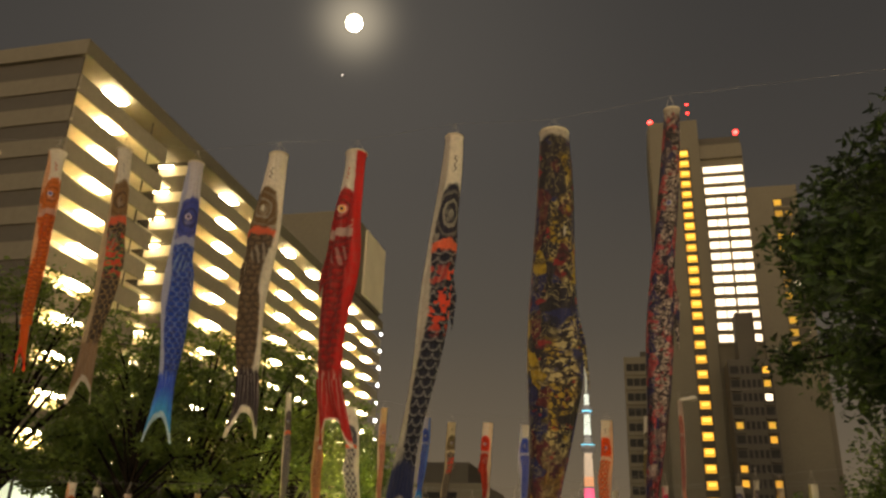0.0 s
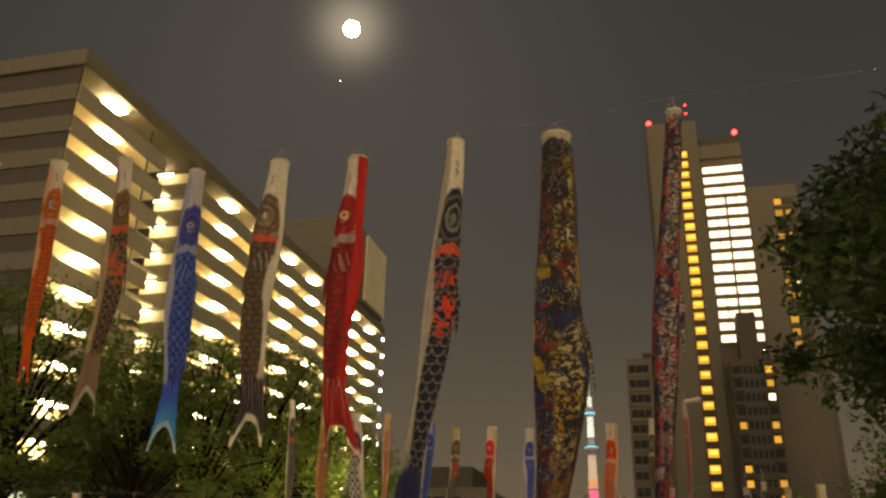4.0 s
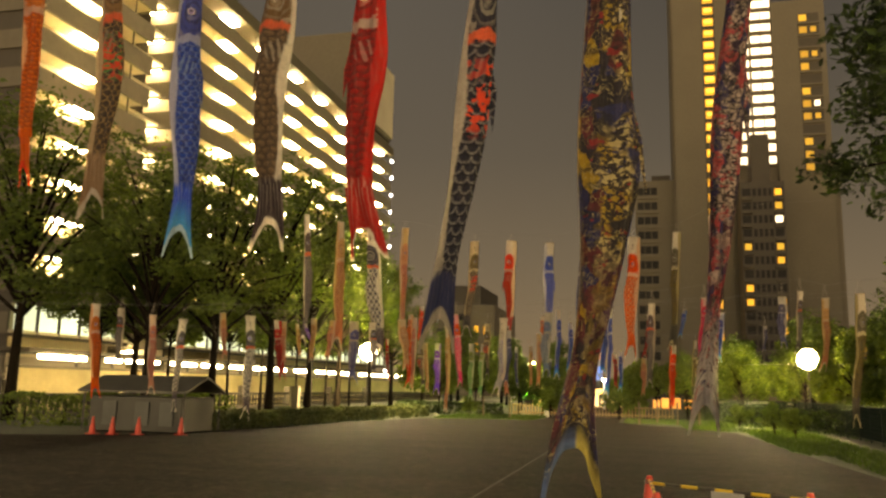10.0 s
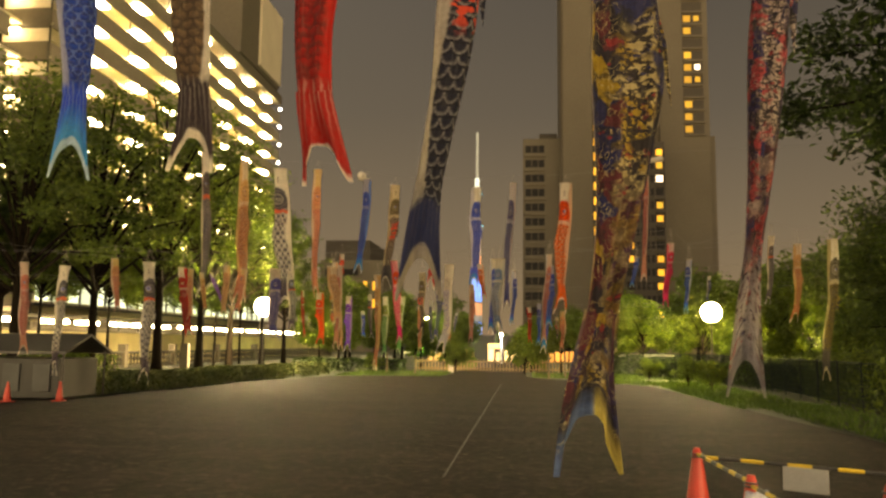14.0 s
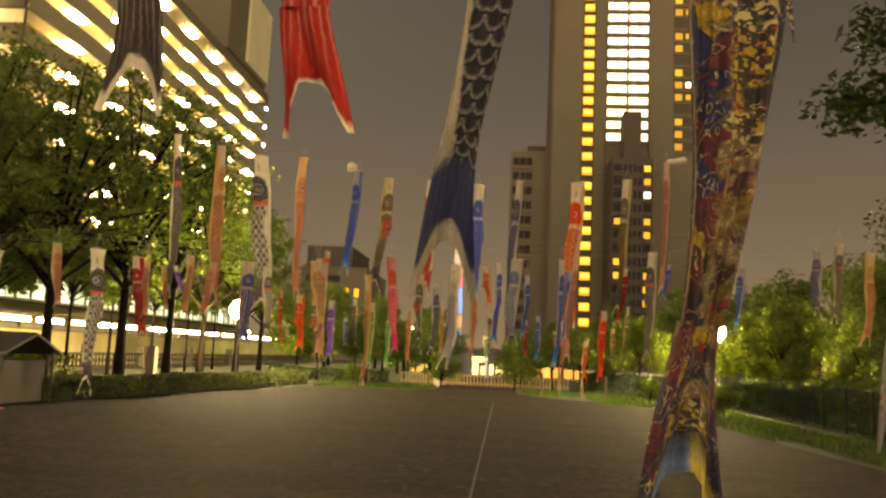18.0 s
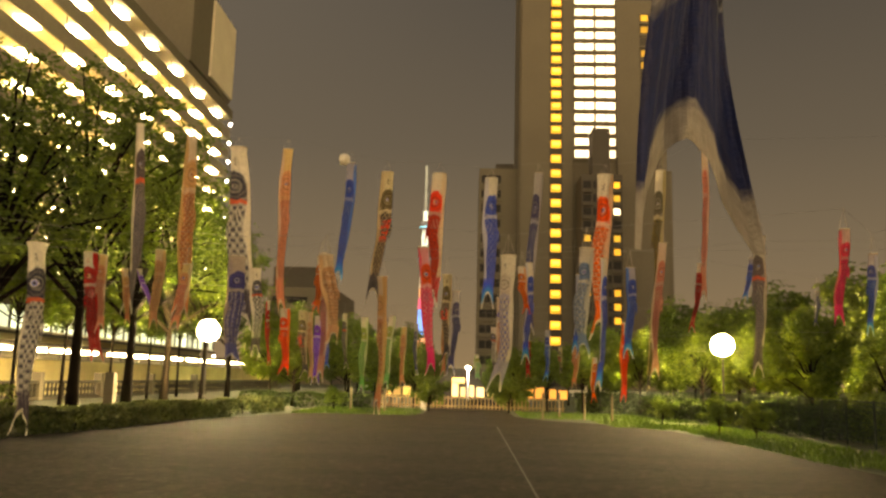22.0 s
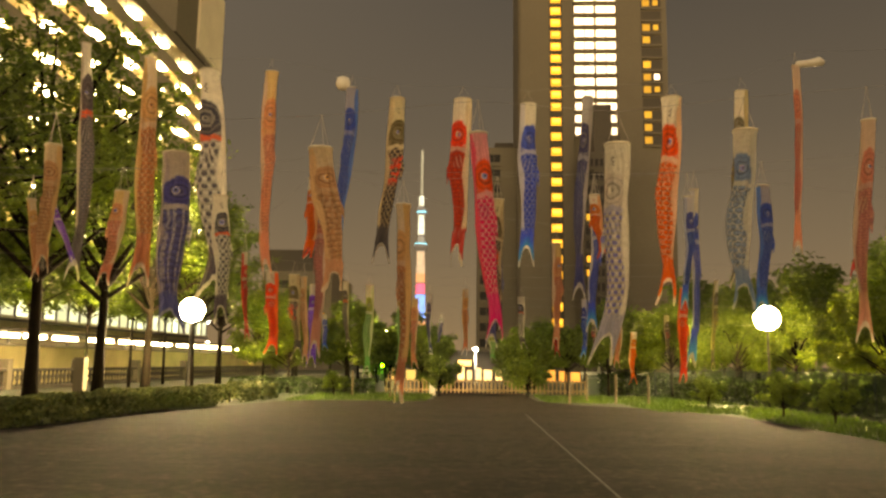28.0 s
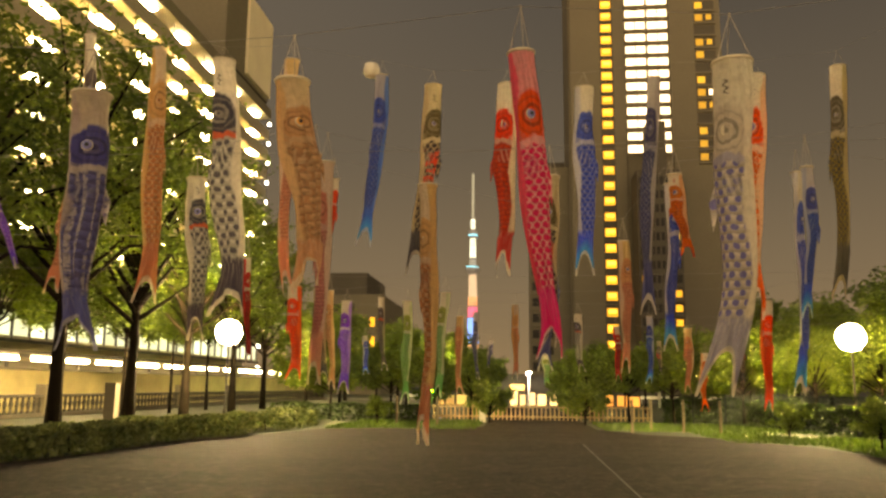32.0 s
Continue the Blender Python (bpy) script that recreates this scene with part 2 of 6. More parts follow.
def cloth(name):
    """Printed cloth of a carp streamer. First map: u runs round it, v from mouth to tail. Second map: widths across and along."""
    if name in CLOTH:
        return CLOTH[name]
    n = Nodes("cloth_" + name)
    uv, uv2 = n.add("UVMap", uv_map="UVMap"), n.add("UVMap", uv_map="grid")
    sep, sep2 = n.add("SeparateXYZ"), n.add("SeparateXYZ")
    n.link(uv.outputs[0], sep.inputs[0])
    n.link(uv2.outputs[0], sep2.inputs[0])
    u, v, gx, gy = sep.outputs[0], sep.outputs[1], sep2.outputs[0], sep2.outputs[1]
    s = n.math("SUBTRACT", 1.0, n.math("ABSOLUTE", n.math("MULTIPLY_ADD", u, 2.0, -1.0)))

    def grain(scale, detail=3.0, key="Fac"):
        t = n.add("TexNoise")
        t.inputs["Scale"].default_value, t.inputs["Detail"].default_value = scale, detail
        info, off = n.add("ObjectInfo"), n.add("VectorMath", operation="ADD")
        n.link(uv2.outputs[0], off.inputs[0])
        n.link(n.math("MULTIPLY", info.outputs["Random"], 40.0), off.inputs[1])
        n.link(off.outputs[0], t.inputs["Vector"])
        return t.outputs[key]

    wob = n.math("SUBTRACT", grain(1.3, 4), 0.5)
    vw = n.math("MULTIPLY_ADD", wob, 0.035, v)
    if name in BUSY:
        # painted patches, swirling outlines, then a column of letters
        one, two, three, four, letters = BUSY[name]
        info, shift, bend = n.add("ObjectInfo"), n.add("VectorMath", operation="ADD"), n.add("VectorMath", operation="ADD")
        swell, cells = n.add("TexNoise"), n.add("TexVoronoi")
        squash = n.add("VectorMath", operation="MULTIPLY")
        n.link(uv2.outputs[0], squash.inputs[0])
        squash.inputs[1].default_value = (1.0, 0.55, 1.0)
        n.link(squash.outputs[0], shift.inputs[0])
        n.link(n.math("MULTIPLY", info.outputs["Random"], 40.0), shift.inputs[1])
        swell.inputs["Scale"].default_value, swell.inputs["Detail"].default_value = 0.9, 4.0
        n.link(shift.outputs[0], swell.inputs["Vector"])
        n.link(shift.outputs[0], bend.inputs[0])
        n.link(swell.outputs["Color"], bend.inputs[1])
        cells.inputs["Scale"].default_value = 0.95
        n.link(bend.outputs[0], cells.inputs["Vector"])
        tone = n.add("SeparateXYZ")
        n.link(cells.outputs["Color"], tone.inputs[0])
        pick = tone.outputs[0]
        col = n.mix(n.math("GREATER_THAN", pick, 0.26), one, two)
        col = n.mix(n.math("GREATER_THAN", pick, 0.52), col, three)
        col = n.mix(n.math("GREATER_THAN", pick, 0.74), col, (0.014, 0.011, 0.014))
        col = n.mix(n.math("GREATER_THAN", pick, 0.90), col, four)
        g1, g3 = grain(1.5, 4), grain(0.30, 2)
        col = n.mix(n.math("MULTIPLY", n.step(g1, 0.47, 0.60), 0.75), col, (0.010, 0.009, 0.013))
        low = n.math("MULTIPLY", n.step(vw, 0.60, 0.66), n.step(vw, 0.93, 0.88))
        col = n.mix(n.math("MULTIPLY", n.math("MULTIPLY", low, n.step(grain(0.7, 4), 0.44, 0.52)), 0.4), col, (0.13, 0.012, 0.022))
        swirl = n.math("ABSOLUTE", n.math("SINE", n.math("MULTIPLY", swell.outputs["Fac"], 34.0)))
        line = n.math("MULTIPLY", n.step(swirl, 0.20, 0.10), n.step(grain(0.6, 2), 0.40, 0.52))
        col = n.mix(n.math("MULTIPLY", line, 0.8), col, letters)
        page = n.math("MULTIPLY", n.step(g3, 0.45, 0.49), n.step(n.math("ABSOLUTE", n.math("SUBTRACT", n.math("MULTIPLY_ADD", n.math("SUBTRACT", g1, 0.5), 0.5, s), 0.62)), 0.23, 0.17))
        page = n.math("MULTIPLY", page, n.math("MULTIPLY_ADD", low, -0.6, 1.0))
        ink = n.mix(n.step(grain(0.55, 3), 0.45, 0.55), letters, four)
        col = n.mix(n.math("MULTIPLY", n.math("MULTIPLY", page, n.step(grain(1.5, 4), 0.42, 0.48)), 0.9), col, ink)
        strokes = n.math("LESS_THAN", n.math("ABSOLUTE", n.math("SUBTRACT", grain(1.9, 3), 0.5)), 0.06)
        col = n.mix(n.math("MULTIPLY", n.math("MULTIPLY", strokes, page), 0.95), col, (0.014, 0.010, 0.012))
        col = n.mix(n.math("MULTIPLY", n.step(grain(0.9, 4), 0.64, 0.67), 0.85), col, (0.30, 0.016, 0.02))
        if name == "dark_collage":
            col = n.mix(n.math("MULTIPLY", n.step(vw, 0.78, 0.90), n.step(grain(1.2, 4), 0.40, 0.50)), col, (0.40, 0.36, 0.34))
        pale = n.math("MULTIPLY", n.step(s, 0.10, 0.05), n.step(vw, 0.9, 0.7))
        col = n.mix(n.math("MULTIPLY", pale, 0.7), col, (0.42, 0.37, 0.31))
        col = n.mix(n.step(vw, 0.02, 0.012), col, (0.5, 0.44, 0.36))
        col = n.mix(n.step(vw, 0.945, 0.985), col, n.mix(n.step(u, 0.24, 0.26), (0.10, 0.16, 0.30), (0.52, 0.42, 0.10)) if name == "collage" else (0.24, 0.22, 0.24))
    else:
        band, head, body, rim, tail, tip, belly = (vivid(c) for c in PALETTES[name])
        # overlapping scales with a pale or dark lower rim
        if name == "black_red":
            gx, gy = n.math("MULTIPLY", gx, 0.72), n.math("MULTIPLY", gy, 0.66)
        rows = n.math("MULTIPLY", gy, 1.25)
        a = n.math("ADD", gx, n.math("MULTIPLY", n.math("MODULO", n.math("FLOOR", rows), 2.0), 0.5))
        da, db = n.math("SUBTRACT", n.math("FRACT", a), 0.5), n.math("SUBTRACT", n.math("FRACT", rows), 0.30)
        dist = n.math("SQRT", n.math("ADD", n.math("MULTIPLY", da, da), n.math("MULTIPLY", n.math("MULTIPLY", db, db), 0.62)))
        if name in ("dotted", "white_blue"):
            ring = n.step(n.math("ADD", dist, n.math("MULTIPLY", wob, 0.35)), 0.34, 0.27)
        elif name == "black_red":
            fall = n.math("FRACT", rows)
            bowl = n.math("SQRT", n.math("ADD", n.math("MULTIPLY", da, da), n.math("MULTIPLY", n.math("MULTIPLY", fall, fall), 0.5)))
            bowl = n.math("MULTIPLY_ADD", wob, 0.12, bowl)
            ring = n.math("MULTIPLY", n.math("MULTIPLY", n.step(bowl, 0.34, 0.50), n.step(bowl, 0.60, 0.53)), n.step(grain(4.0, 3), 0.25, 0.55))
        elif name == "stripe_blue":
            ring = n.math("MULTIPLY", n.step(n.math("SINE", n.math("MULTIPLY_ADD", wob, 3.0, n.math("MULTIPLY", s, 34.0))), 0.0, 0.5), n.step(grain(3.0), 0.35, 0.5))
        else:
            ring = n.math("MULTIPLY", n.step(n.math("MULTIPLY_ADD", n.math("SUBTRACT", grain(6.0, 2), 0.5), 0.22, n.math("ADD", dist, n.math("MULTIPLY", wob, 0.16))), 0.36, 0.43), n.step(dist, 0.62, 0.50))
        shade = n.mix(n.math("MULTIPLY", n.step(db, -0.1, 0.6), 0.6), body, tuple(c * (0.6 if name == "pink" else 0.25) for c in body))
        scales = n.mix(n.math("MULTIPLY", ring, 0.9), shade, rim)
        brushed = n.math("MULTIPLY", n.step(grain(2.6, 4), 0.52, 0.60), 0.0 if name in ("dotted", "white_blue", "black_red") else 0.12 if name == "pink" else 0.55)
        scales = n.mix(brushed, scales, tuple(c * 0.28 for c in body))
        # the head in profile, with a curved brow and sweeping lines
        sx, vy = n.math("SUBTRACT", s, 0.64), n.math("MULTIPLY", n.math("SUBTRACT", v, 0.215), 6.0)
        fromeye = n.math("SQRT", n.math("ADD", n.math("MULTIPLY", sx, sx), n.math("MULTIPLY", vy, vy)))
        sweep = n.math("SINE", n.math("MULTIPLY_ADD", fromeye, 15.0, n.math("MULTIPLY", wob, 5.0)))
        headc = n.mix(n.math("MULTIPLY", n.math("MULTIPLY", n.step(sweep, 0.45, 0.8), n.step(n.math("SUBTRACT", vy, sx), -0.1, 0.3)), 0.6), head, tuple(0.55 * c + 0.25 * h for c, h in zip(band, head)))
        rings = n.math("MULTIPLY", n.step(n.math("SINE", n.math("MULTIPLY_ADD", fromeye, 38.0, n.math("MULTIPLY", wob, 4.0))), 0.15, 0.6), n.step(fromeye, 0.42, 0.30))
        headc = n.mix(n.math("MULTIPLY", rings, 0.6), headc, tuple(0.22 * c for c in head) if sum(head) > 0.3 else tuple(0.5 * c for c in band))
        brow = n.math("SUBTRACT", vw, n.math("MULTIPLY_ADD", n.math("MULTIPLY", sx, sx), 0.30, 0.130))
        cheek = n.math("SUBTRACT", n.math("MULTIPLY_ADD", wob, 0.10, s), n.math("MULTIPLY_ADD", n.math("SINE", n.math("MULTIPLY", v, 17.0)), 0.07, 0.31))
        gillv = n.math("MULTIPLY_ADD", n.math("MULTIPLY", sx, sx), -0.10, vw)
        col = n.mix(n.step(gillv, 0.305, 0.312), headc, scales)
        gill = n.math("MULTIPLY", n.step(gillv, 0.282, 0.288), n.step(gillv, 0.316, 0.308))
        col = n.mix(gill, col, (0.72, 0.12, 0.05) if name in ("brown", "dotted", "black_red", "grey_black", "patchwork") else tuple(0.5 * (p + q) for p, q in zip(rim, band)))
        if name in ("black_red", "patchwork", "yellow_black"):
            spot = n.math("MULTIPLY", n.step(vw, 0.35, 0.37), n.step(vw, 0.54, 0.50))
            col = n.mix(n.math("MULTIPLY", spot, n.step(grain(1.15, 1), 0.50, 0.53)), col, (0.78, 0.07, 0.03))
            if name == "patchwork":
                col = n.mix(n.math("MULTIPLY", spot, n.step(grain(2.4, 1), 0.58, 0.6)), col, (0.05, 0.30, 0.08))
        col = n.mix(n.step(brow, 0.006, -0.006), col, band)
        col = n.mix(n.math("MULTIPLY", n.step(cheek, 0.03, -0.02), n.step(vw, 0.90, 0.78)), col, belly)
        fx, fy = n.math("SUBTRACT", s, 0.52), n.math("MULTIPLY", n.math("SUBTRACT", vw, 0.385), 5.0)
        fin_d = n.math("SQRT", n.math("ADD", n.math("MULTIPLY", fx, fx), n.math("MULTIPLY", fy, fy)))
        ray = n.step(n.math("SINE", n.math("MULTIPLY_ADD", fy, 16.0, n.math("MULTIPLY", fx, 44.0))), -0.2, 0.5)
        col = n.mix(n.math("MULTIPLY", n.step(fin_d, 0.20, 0.17), 0.5), col, n.mix(ray, tuple(0.5 * q for q in tail), tuple(0.5 * p + 0.4 * q for p, q in zip(tip, body))))
        streak = n.step(n.math("SINE", n.math("MULTIPLY_ADD", wob, 4.0, n.math("MULTIPLY", s, 44.0))), 0.35, 0.95)
        tailc = n.mix(n.math("MULTIPLY", n.math("MULTIPLY", streak, n.step(vw, 0.97, 0.80)), 0.22 if name == "black_red" else 0.55), tail, tuple(0.45 * p + 0.55 * q for p, q in zip(tail, tip)))
        if name in ("blue", "blue_white", "blue_plain"):
            tailc = n.mix(n.step(vw, 0.83, 0.94), tailc, (0.03, 0.36, 0.72))
        root = 0.83 if name == "black_red" else 0.765
        col = n.mix(n.step(vw, root, root + 0.025), col, tailc)
        edge = 0.984 if name in ("red", "pink", "orange_red", "magenta") else 0.957
        col = n.mix(n.step(vw, edge, edge + 0.012), col, tip)
        # brush marks on the mouth band
        if name in ("brown", "red", "black_red", "yellow_black", "patchwork", "orange", "dotted", "white_blue", "orange_white"):
            wave = n.math("MULTIPLY", n.math("SINE", n.math("MULTIPLY", v, 330.0)), 0.035)
            mark = n.math("LESS_THAN", n.math("ABSOLUTE", n.math("ADD", n.math("SUBTRACT", s, 0.60), wave)), 0.026)
            mark = n.math("MULTIPLY", mark, n.math("MULTIPLY", n.step(v, 0.055, 0.058), n.step(v, 0.10, 0.097)))
            col = n.mix(n.math("MULTIPLY", mark, 0.8), col, (0.07, 0.04, 0.04) if name not in ("red", "orange") else (0.55, 0.10, 0.05))
    # sun-bleached, creased cloth: long pale streaks
    crease = n.add("TexNoise")
    crease.inputs["Scale"].default_value, crease.inputs["Detail"].default_value = 1.0, 5.0
    squeeze = n.add("VectorMath", operation="MULTIPLY")
    n.link(uv2.outputs[0], squeeze.inputs[0])
    squeeze.inputs[1].default_value = (3.2, 0.35, 1.0)
    n.link(squeeze.outputs[0], crease.inputs["Vector"])
    col = n.mix(n.math("MULTIPLY", n.step(crease.outputs["Fac"], 0.54, 0.72), 0.10 if name not in (*BUSY, "black_red") else 0.04), col, (0.60, 0.52, 0.40))
    stain = grain(2.2, 5)
    col = n.mix(n.math("MULTIPLY", n.step(stain, 0.40, 0.72), 0.36 if name in BUSY else 0.24), col, (0.03, 0.022, 0.016) if name in (*BUSY, "black_red") else (0.14, 0.10, 0.065))
    n.put(n.bsdf.inputs["Base Color"], col)
    n.bsdf.inputs["Roughness"].default_value = 0.75
    pleat = n.add("TexNoise")
    pleat.inputs["Scale"].default_value, pleat.inputs["Detail"].default_value = 1.0, 3.0
    long_ = n.add("VectorMath", operation="MULTIPLY")
    n.link(uv2.outputs[0], long_.inputs[0])
    long_.inputs[1].default_value = (2.6, 0.16, 1.0)
    n.link(long_.outputs[0], pleat.inputs["Vector"])
    n.bump(n.math("MULTIPLY_ADD", grain(7.0, 4), 0.14, pleat.outputs["Fac"]), 0.75, 0.16 if name in BUSY else 0.11)
    tr, mx = n.add("BsdfTranslucent"), n.add("MixShader")
    n.put(tr.inputs[0], col)
    mx.inputs[0].default_value = 0.33
    n.link(n.bsdf.outputs[0], mx.inputs[1])
    n.link(tr.outputs[0], mx.inputs[2])
    n.link(mx.outputs[0], n.out.inputs[0])
    CLOTH[name] = n.mat
    return n.mat


def asphalt():
    """Worn asphalt: coarse grain, broad streaky stains across the square, small dark repairs."""
    n = Nodes("asphalt")
    tc, mp = n.add("TexCoord"), n.add("Mapping")
    mp.inputs["Scale"].default_value = (0.30, 0.62, 1.0)
    n.link(tc.outputs["Object"], mp.inputs[0])
    st = n.add("TexNoise")
    st.inputs["Scale"].default_value, st.inputs["Detail"].default_value = 1.0, 6.0
    n.link(mp.outputs[0], st.inputs["Vector"])
    col = n.mix(n.step(st.outputs["Fac"], 0.28, 0.78), (0.012, 0.0092, 0.0066), (0.030, 0.0232, 0.0167))
    col = n.mix(n.math("MULTIPLY", n.step(n.noise(0.55, 5), 0.50, 0.64), 0.7), col, (0.014, 0.011, 0.009))
    mp2, st2 = n.add("Mapping"), n.add("TexNoise")
    mp2.inputs["Scale"].default_value = (0.11, 0.85, 1.0)
    mp2.inputs["Rotation"].default_value = (0.0, 0.0, 0.12)
    n.link(tc.outputs["Object"], mp2.inputs[0])
    st2.inputs["Scale"].default_value, st2.inputs["Detail"].default_value = 1.0, 7.0
    st2.inputs["Roughness"].default_value = 0.62
    n.link(mp2.outputs[0], st2.inputs["Vector"])
    col = n.mix(n.math("MULTIPLY", n.step(st2.outputs["Fac"], 0.47, 0.58), 0.62), col, (0.0075, 0.0056, 0.0042))
    mottle = n.noise(2.6, 8, rough=0.7)
    col = n.mix(n.math("MULTIPLY", n.step(mottle, 0.40, 0.62), 0.75), col, (0.007, 0.0052, 0.0038))
    pale = n.noise(7.0, 6, rough=0.7)
    col = n.mix(n.math("MULTIPLY", n.step(pale, 0.52, 0.70), 0.8), col, (0.058, 0.045, 0.034))
    grit = n.noise(45.0, 3)
    col = n.mix(n.math("MULTIPLY", n.step(grit, 0.5, 0.72), 0.45), col, (0.041, 0.032, 0.024))
    n.put(n.bsdf.inputs["Base Color"], col)
    n.put(n.bsdf.inputs["Roughness"], n.math("MULTIPLY_ADD", st.outputs["Fac"], 0.1, 0.88))
    n.bsdf.inputs["Specular IOR Level"].default_value = 0.05
    n.bump(n.math("ADD", grit, pale), 0.5, 0.02)
    return n.mat


M_ASPHALT = asphalt()
M_GRASS_SOIL = surface("turf", (0.014, 0.026, 0.006), (0.020, 0.022, 0.008), 0.95, 0.4, 18.0, relief=0.8)
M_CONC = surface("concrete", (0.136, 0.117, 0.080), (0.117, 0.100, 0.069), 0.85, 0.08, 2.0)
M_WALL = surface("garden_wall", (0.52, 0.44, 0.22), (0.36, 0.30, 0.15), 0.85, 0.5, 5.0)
# for dark concrete parts, and for flat sheets that stand for shade
M_CONC_DARK = surface("dark_shade_concrete", (0.068, 0.058, 0.042), (0.052, 0.044, 0.033), 0.85, 0.08, 2.0)
# concrete lightened, with the bloom of the gallery lamps put into the colour
M_PARAPET = surface("bloom_pale_parapet", (0.255, 0.22, 0.155), (0.21, 0.18, 0.128), 0.8, 0.1, 2.0)
# cream render darkened: the shade inside the galleries is in this colour
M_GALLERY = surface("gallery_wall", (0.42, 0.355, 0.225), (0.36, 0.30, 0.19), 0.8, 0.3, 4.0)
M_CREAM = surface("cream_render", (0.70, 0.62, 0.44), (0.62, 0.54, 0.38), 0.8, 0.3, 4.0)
M_BARK = surface("bark", (0.014, 0.0105, 0.0065), (0.009, 0.0068, 0.0045), 0.9, 3.0, 25.0, relief=0.8)
M_BARK.node_tree.nodes["Principled BSDF"].inputs["Specular IOR Level"].default_value = 0.05
M_BALUSTER = surface("weathered_stone", (0.048, 0.041, 0.029), (0.034, 0.029, 0.021), 0.9, 1.0, 12.0)
M_METAL = surface("dark_metal", (0.05, 0.05, 0.05), (0.08, 0.07, 0.06), 0.45, 4.0, 40.0, metal=0.6)
M_WIRE = surface("wire_steel", (0.22, 0.21, 0.2), (0.28, 0.26, 0.24), 0.5, 4.0, 40.0, metal=0.5)
M_CORD = surface("cord", (0.34, 0.3, 0.25), (0.26, 0.22, 0.18), 0.9, 8.0, 60.0)
M_RING = surface("cane_ring", (0.60, 0.52, 0.38), (0.48, 0.40, 0.28), 0.7, 8.0, 60.0)
M_GLASS_DARK = surface("dark_glazing", (0.022, 0.021, 0.019), (0.032, 0.029, 0.026), 0.5, 0.2, 1.0, relief=0.02)
M_GLASS_DARK.node_tree.nodes["Principled BSDF"].inputs["Specular IOR Level"].default_value = 0.08
M_EYE = surface("eye_print", (0.62, 0.56, 0.44), (0.54, 0.48, 0.38), 0.7, 6.0, 60.0)
M_IRIS = surface("iris_print", (0.62, 0.30, 0.08), (0.55, 0.22, 0.05), 0.7, 6.0, 60.0)
M_IRIS_BLUE = surface("iris_blue_print", (0.16, 0.20, 0.46), (0.30, 0.20, 0.42), 0.7, 6.0, 60.0)
M_PUPIL = surface("pupil_print", (0.012, 0.012, 0.016), (0.02, 0.018, 0.02), 0.6, 6.0, 60.0)
M_ORANGE_PLASTIC = surface("red_plastic", (0.50, 0.040, 0.022), (0.36, 0.030, 0.016), 0.5, 4.0, 40.0)
M_WHITE_TAPE = surface("white_tape", (0.75, 0.72, 0.66), (0.62, 0.58, 0.5), 0.5, 4.0, 40.0)
M_YELLOW = surface("yellow_paint", (0.70, 0.48, 0.05), (0.58, 0.38, 0.04), 0.5, 4.0, 40.0)
M_BLACK = surface("black_paint", (0.02, 0.02, 0.02), (0.04, 0.035, 0.03), 0.5, 4.0, 40.0)
M_TARP = surface("grey_tarp", (0.030, 0.029, 0.023), (0.018, 0.017, 0.014), 0.6, 1.2, 20.0)
M_FENCE = surface("green_fence", (0.008, 0.022, 0.014), (0.010, 0.018, 0.011), 0.9, 2.0, 30.0)
M_STEEL_PALE = surface("tower_steel", (0.36, 0.38, 0.42), (0.28, 0.30, 0.34), 0.5, 0.02, 0.2)
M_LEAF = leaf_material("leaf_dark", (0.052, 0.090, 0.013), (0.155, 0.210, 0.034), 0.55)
# shaded copy of the leaf: the dark gaps of the crown are in its colour
M_LEAF_SHADED = leaf_material("leaf_shaded", (0.008, 0.018, 0.004), (0.058, 0.100, 0.018))
# lamplit copy of the leaf, brighter and more see-through by colour
M_LEAF_LIT = leaf_material("leaf_lamplit", (0.066, 0.108, 0.012), (0.160, 0.21, 0.026), 0.55)
M_LEAF_HEDGE = leaf_material("leaf_hedge", (0.032, 0.052, 0.013), (0.130, 0.145, 0.052))
M_LEAF_MID = leaf_material("leaf_green", (0.034, 0.062, 0.010), (0.105, 0.155, 0.026))
M_BLADE = leaf_material("grass_blade", (0.034, 0.075, 0.009), (0.085, 0.140, 0.018))
G_GLOBE = glow("lamp_globe", (1.0, 0.90, 0.62), 60.0)
G_WALL_GLOW = glow("lit_corridor", (1.0, 0.80, 0.42), 0.9, 0.6)
G_TUBE = glow("tube_lamp", (1.0, 0.90, 0.62), 62.0)
G_LOBBY = glow("lit_lobby", (0.84, 1.0, 0.80), 1.25, 0.7)
G_WIN_WHITE = glow("lit_office", (1.0, 0.88, 0.72), 1.9, 0.25)
G_WIN_AMBER = glow("lit_amber", (1.0, 0.50, 0.055), 0.85, 0.45)
G_WIN_GOLD = glow("lit_gold", (1.0, 0.62, 0.10), 1.9, 0.4)
G_WIN_DIM = glow("lit_dim", (1.0, 0.58, 0.07), 0.42, 0.6)
G_STRIP = glow("strip_lamp_tube", (1.0, 0.88, 0.58), 30.0)
G_COLD = glow("cold_lamp", (0.80, 0.88, 1.0), 9.0)
G_RED = glow("beacon_red", (1.0, 0.03, 0.03), 14.0)
G_MOON = glow("moonlight", (1.0, 0.95, 0.82), 14.0)


# ---------- mesh helpers ----------
def link_part(ob, material, parent, label):
    if material:
        ob.data.materials.append(material)
    if parent:
        ob.parent = parent
    if label:
        ob["label"] = label
    return ob


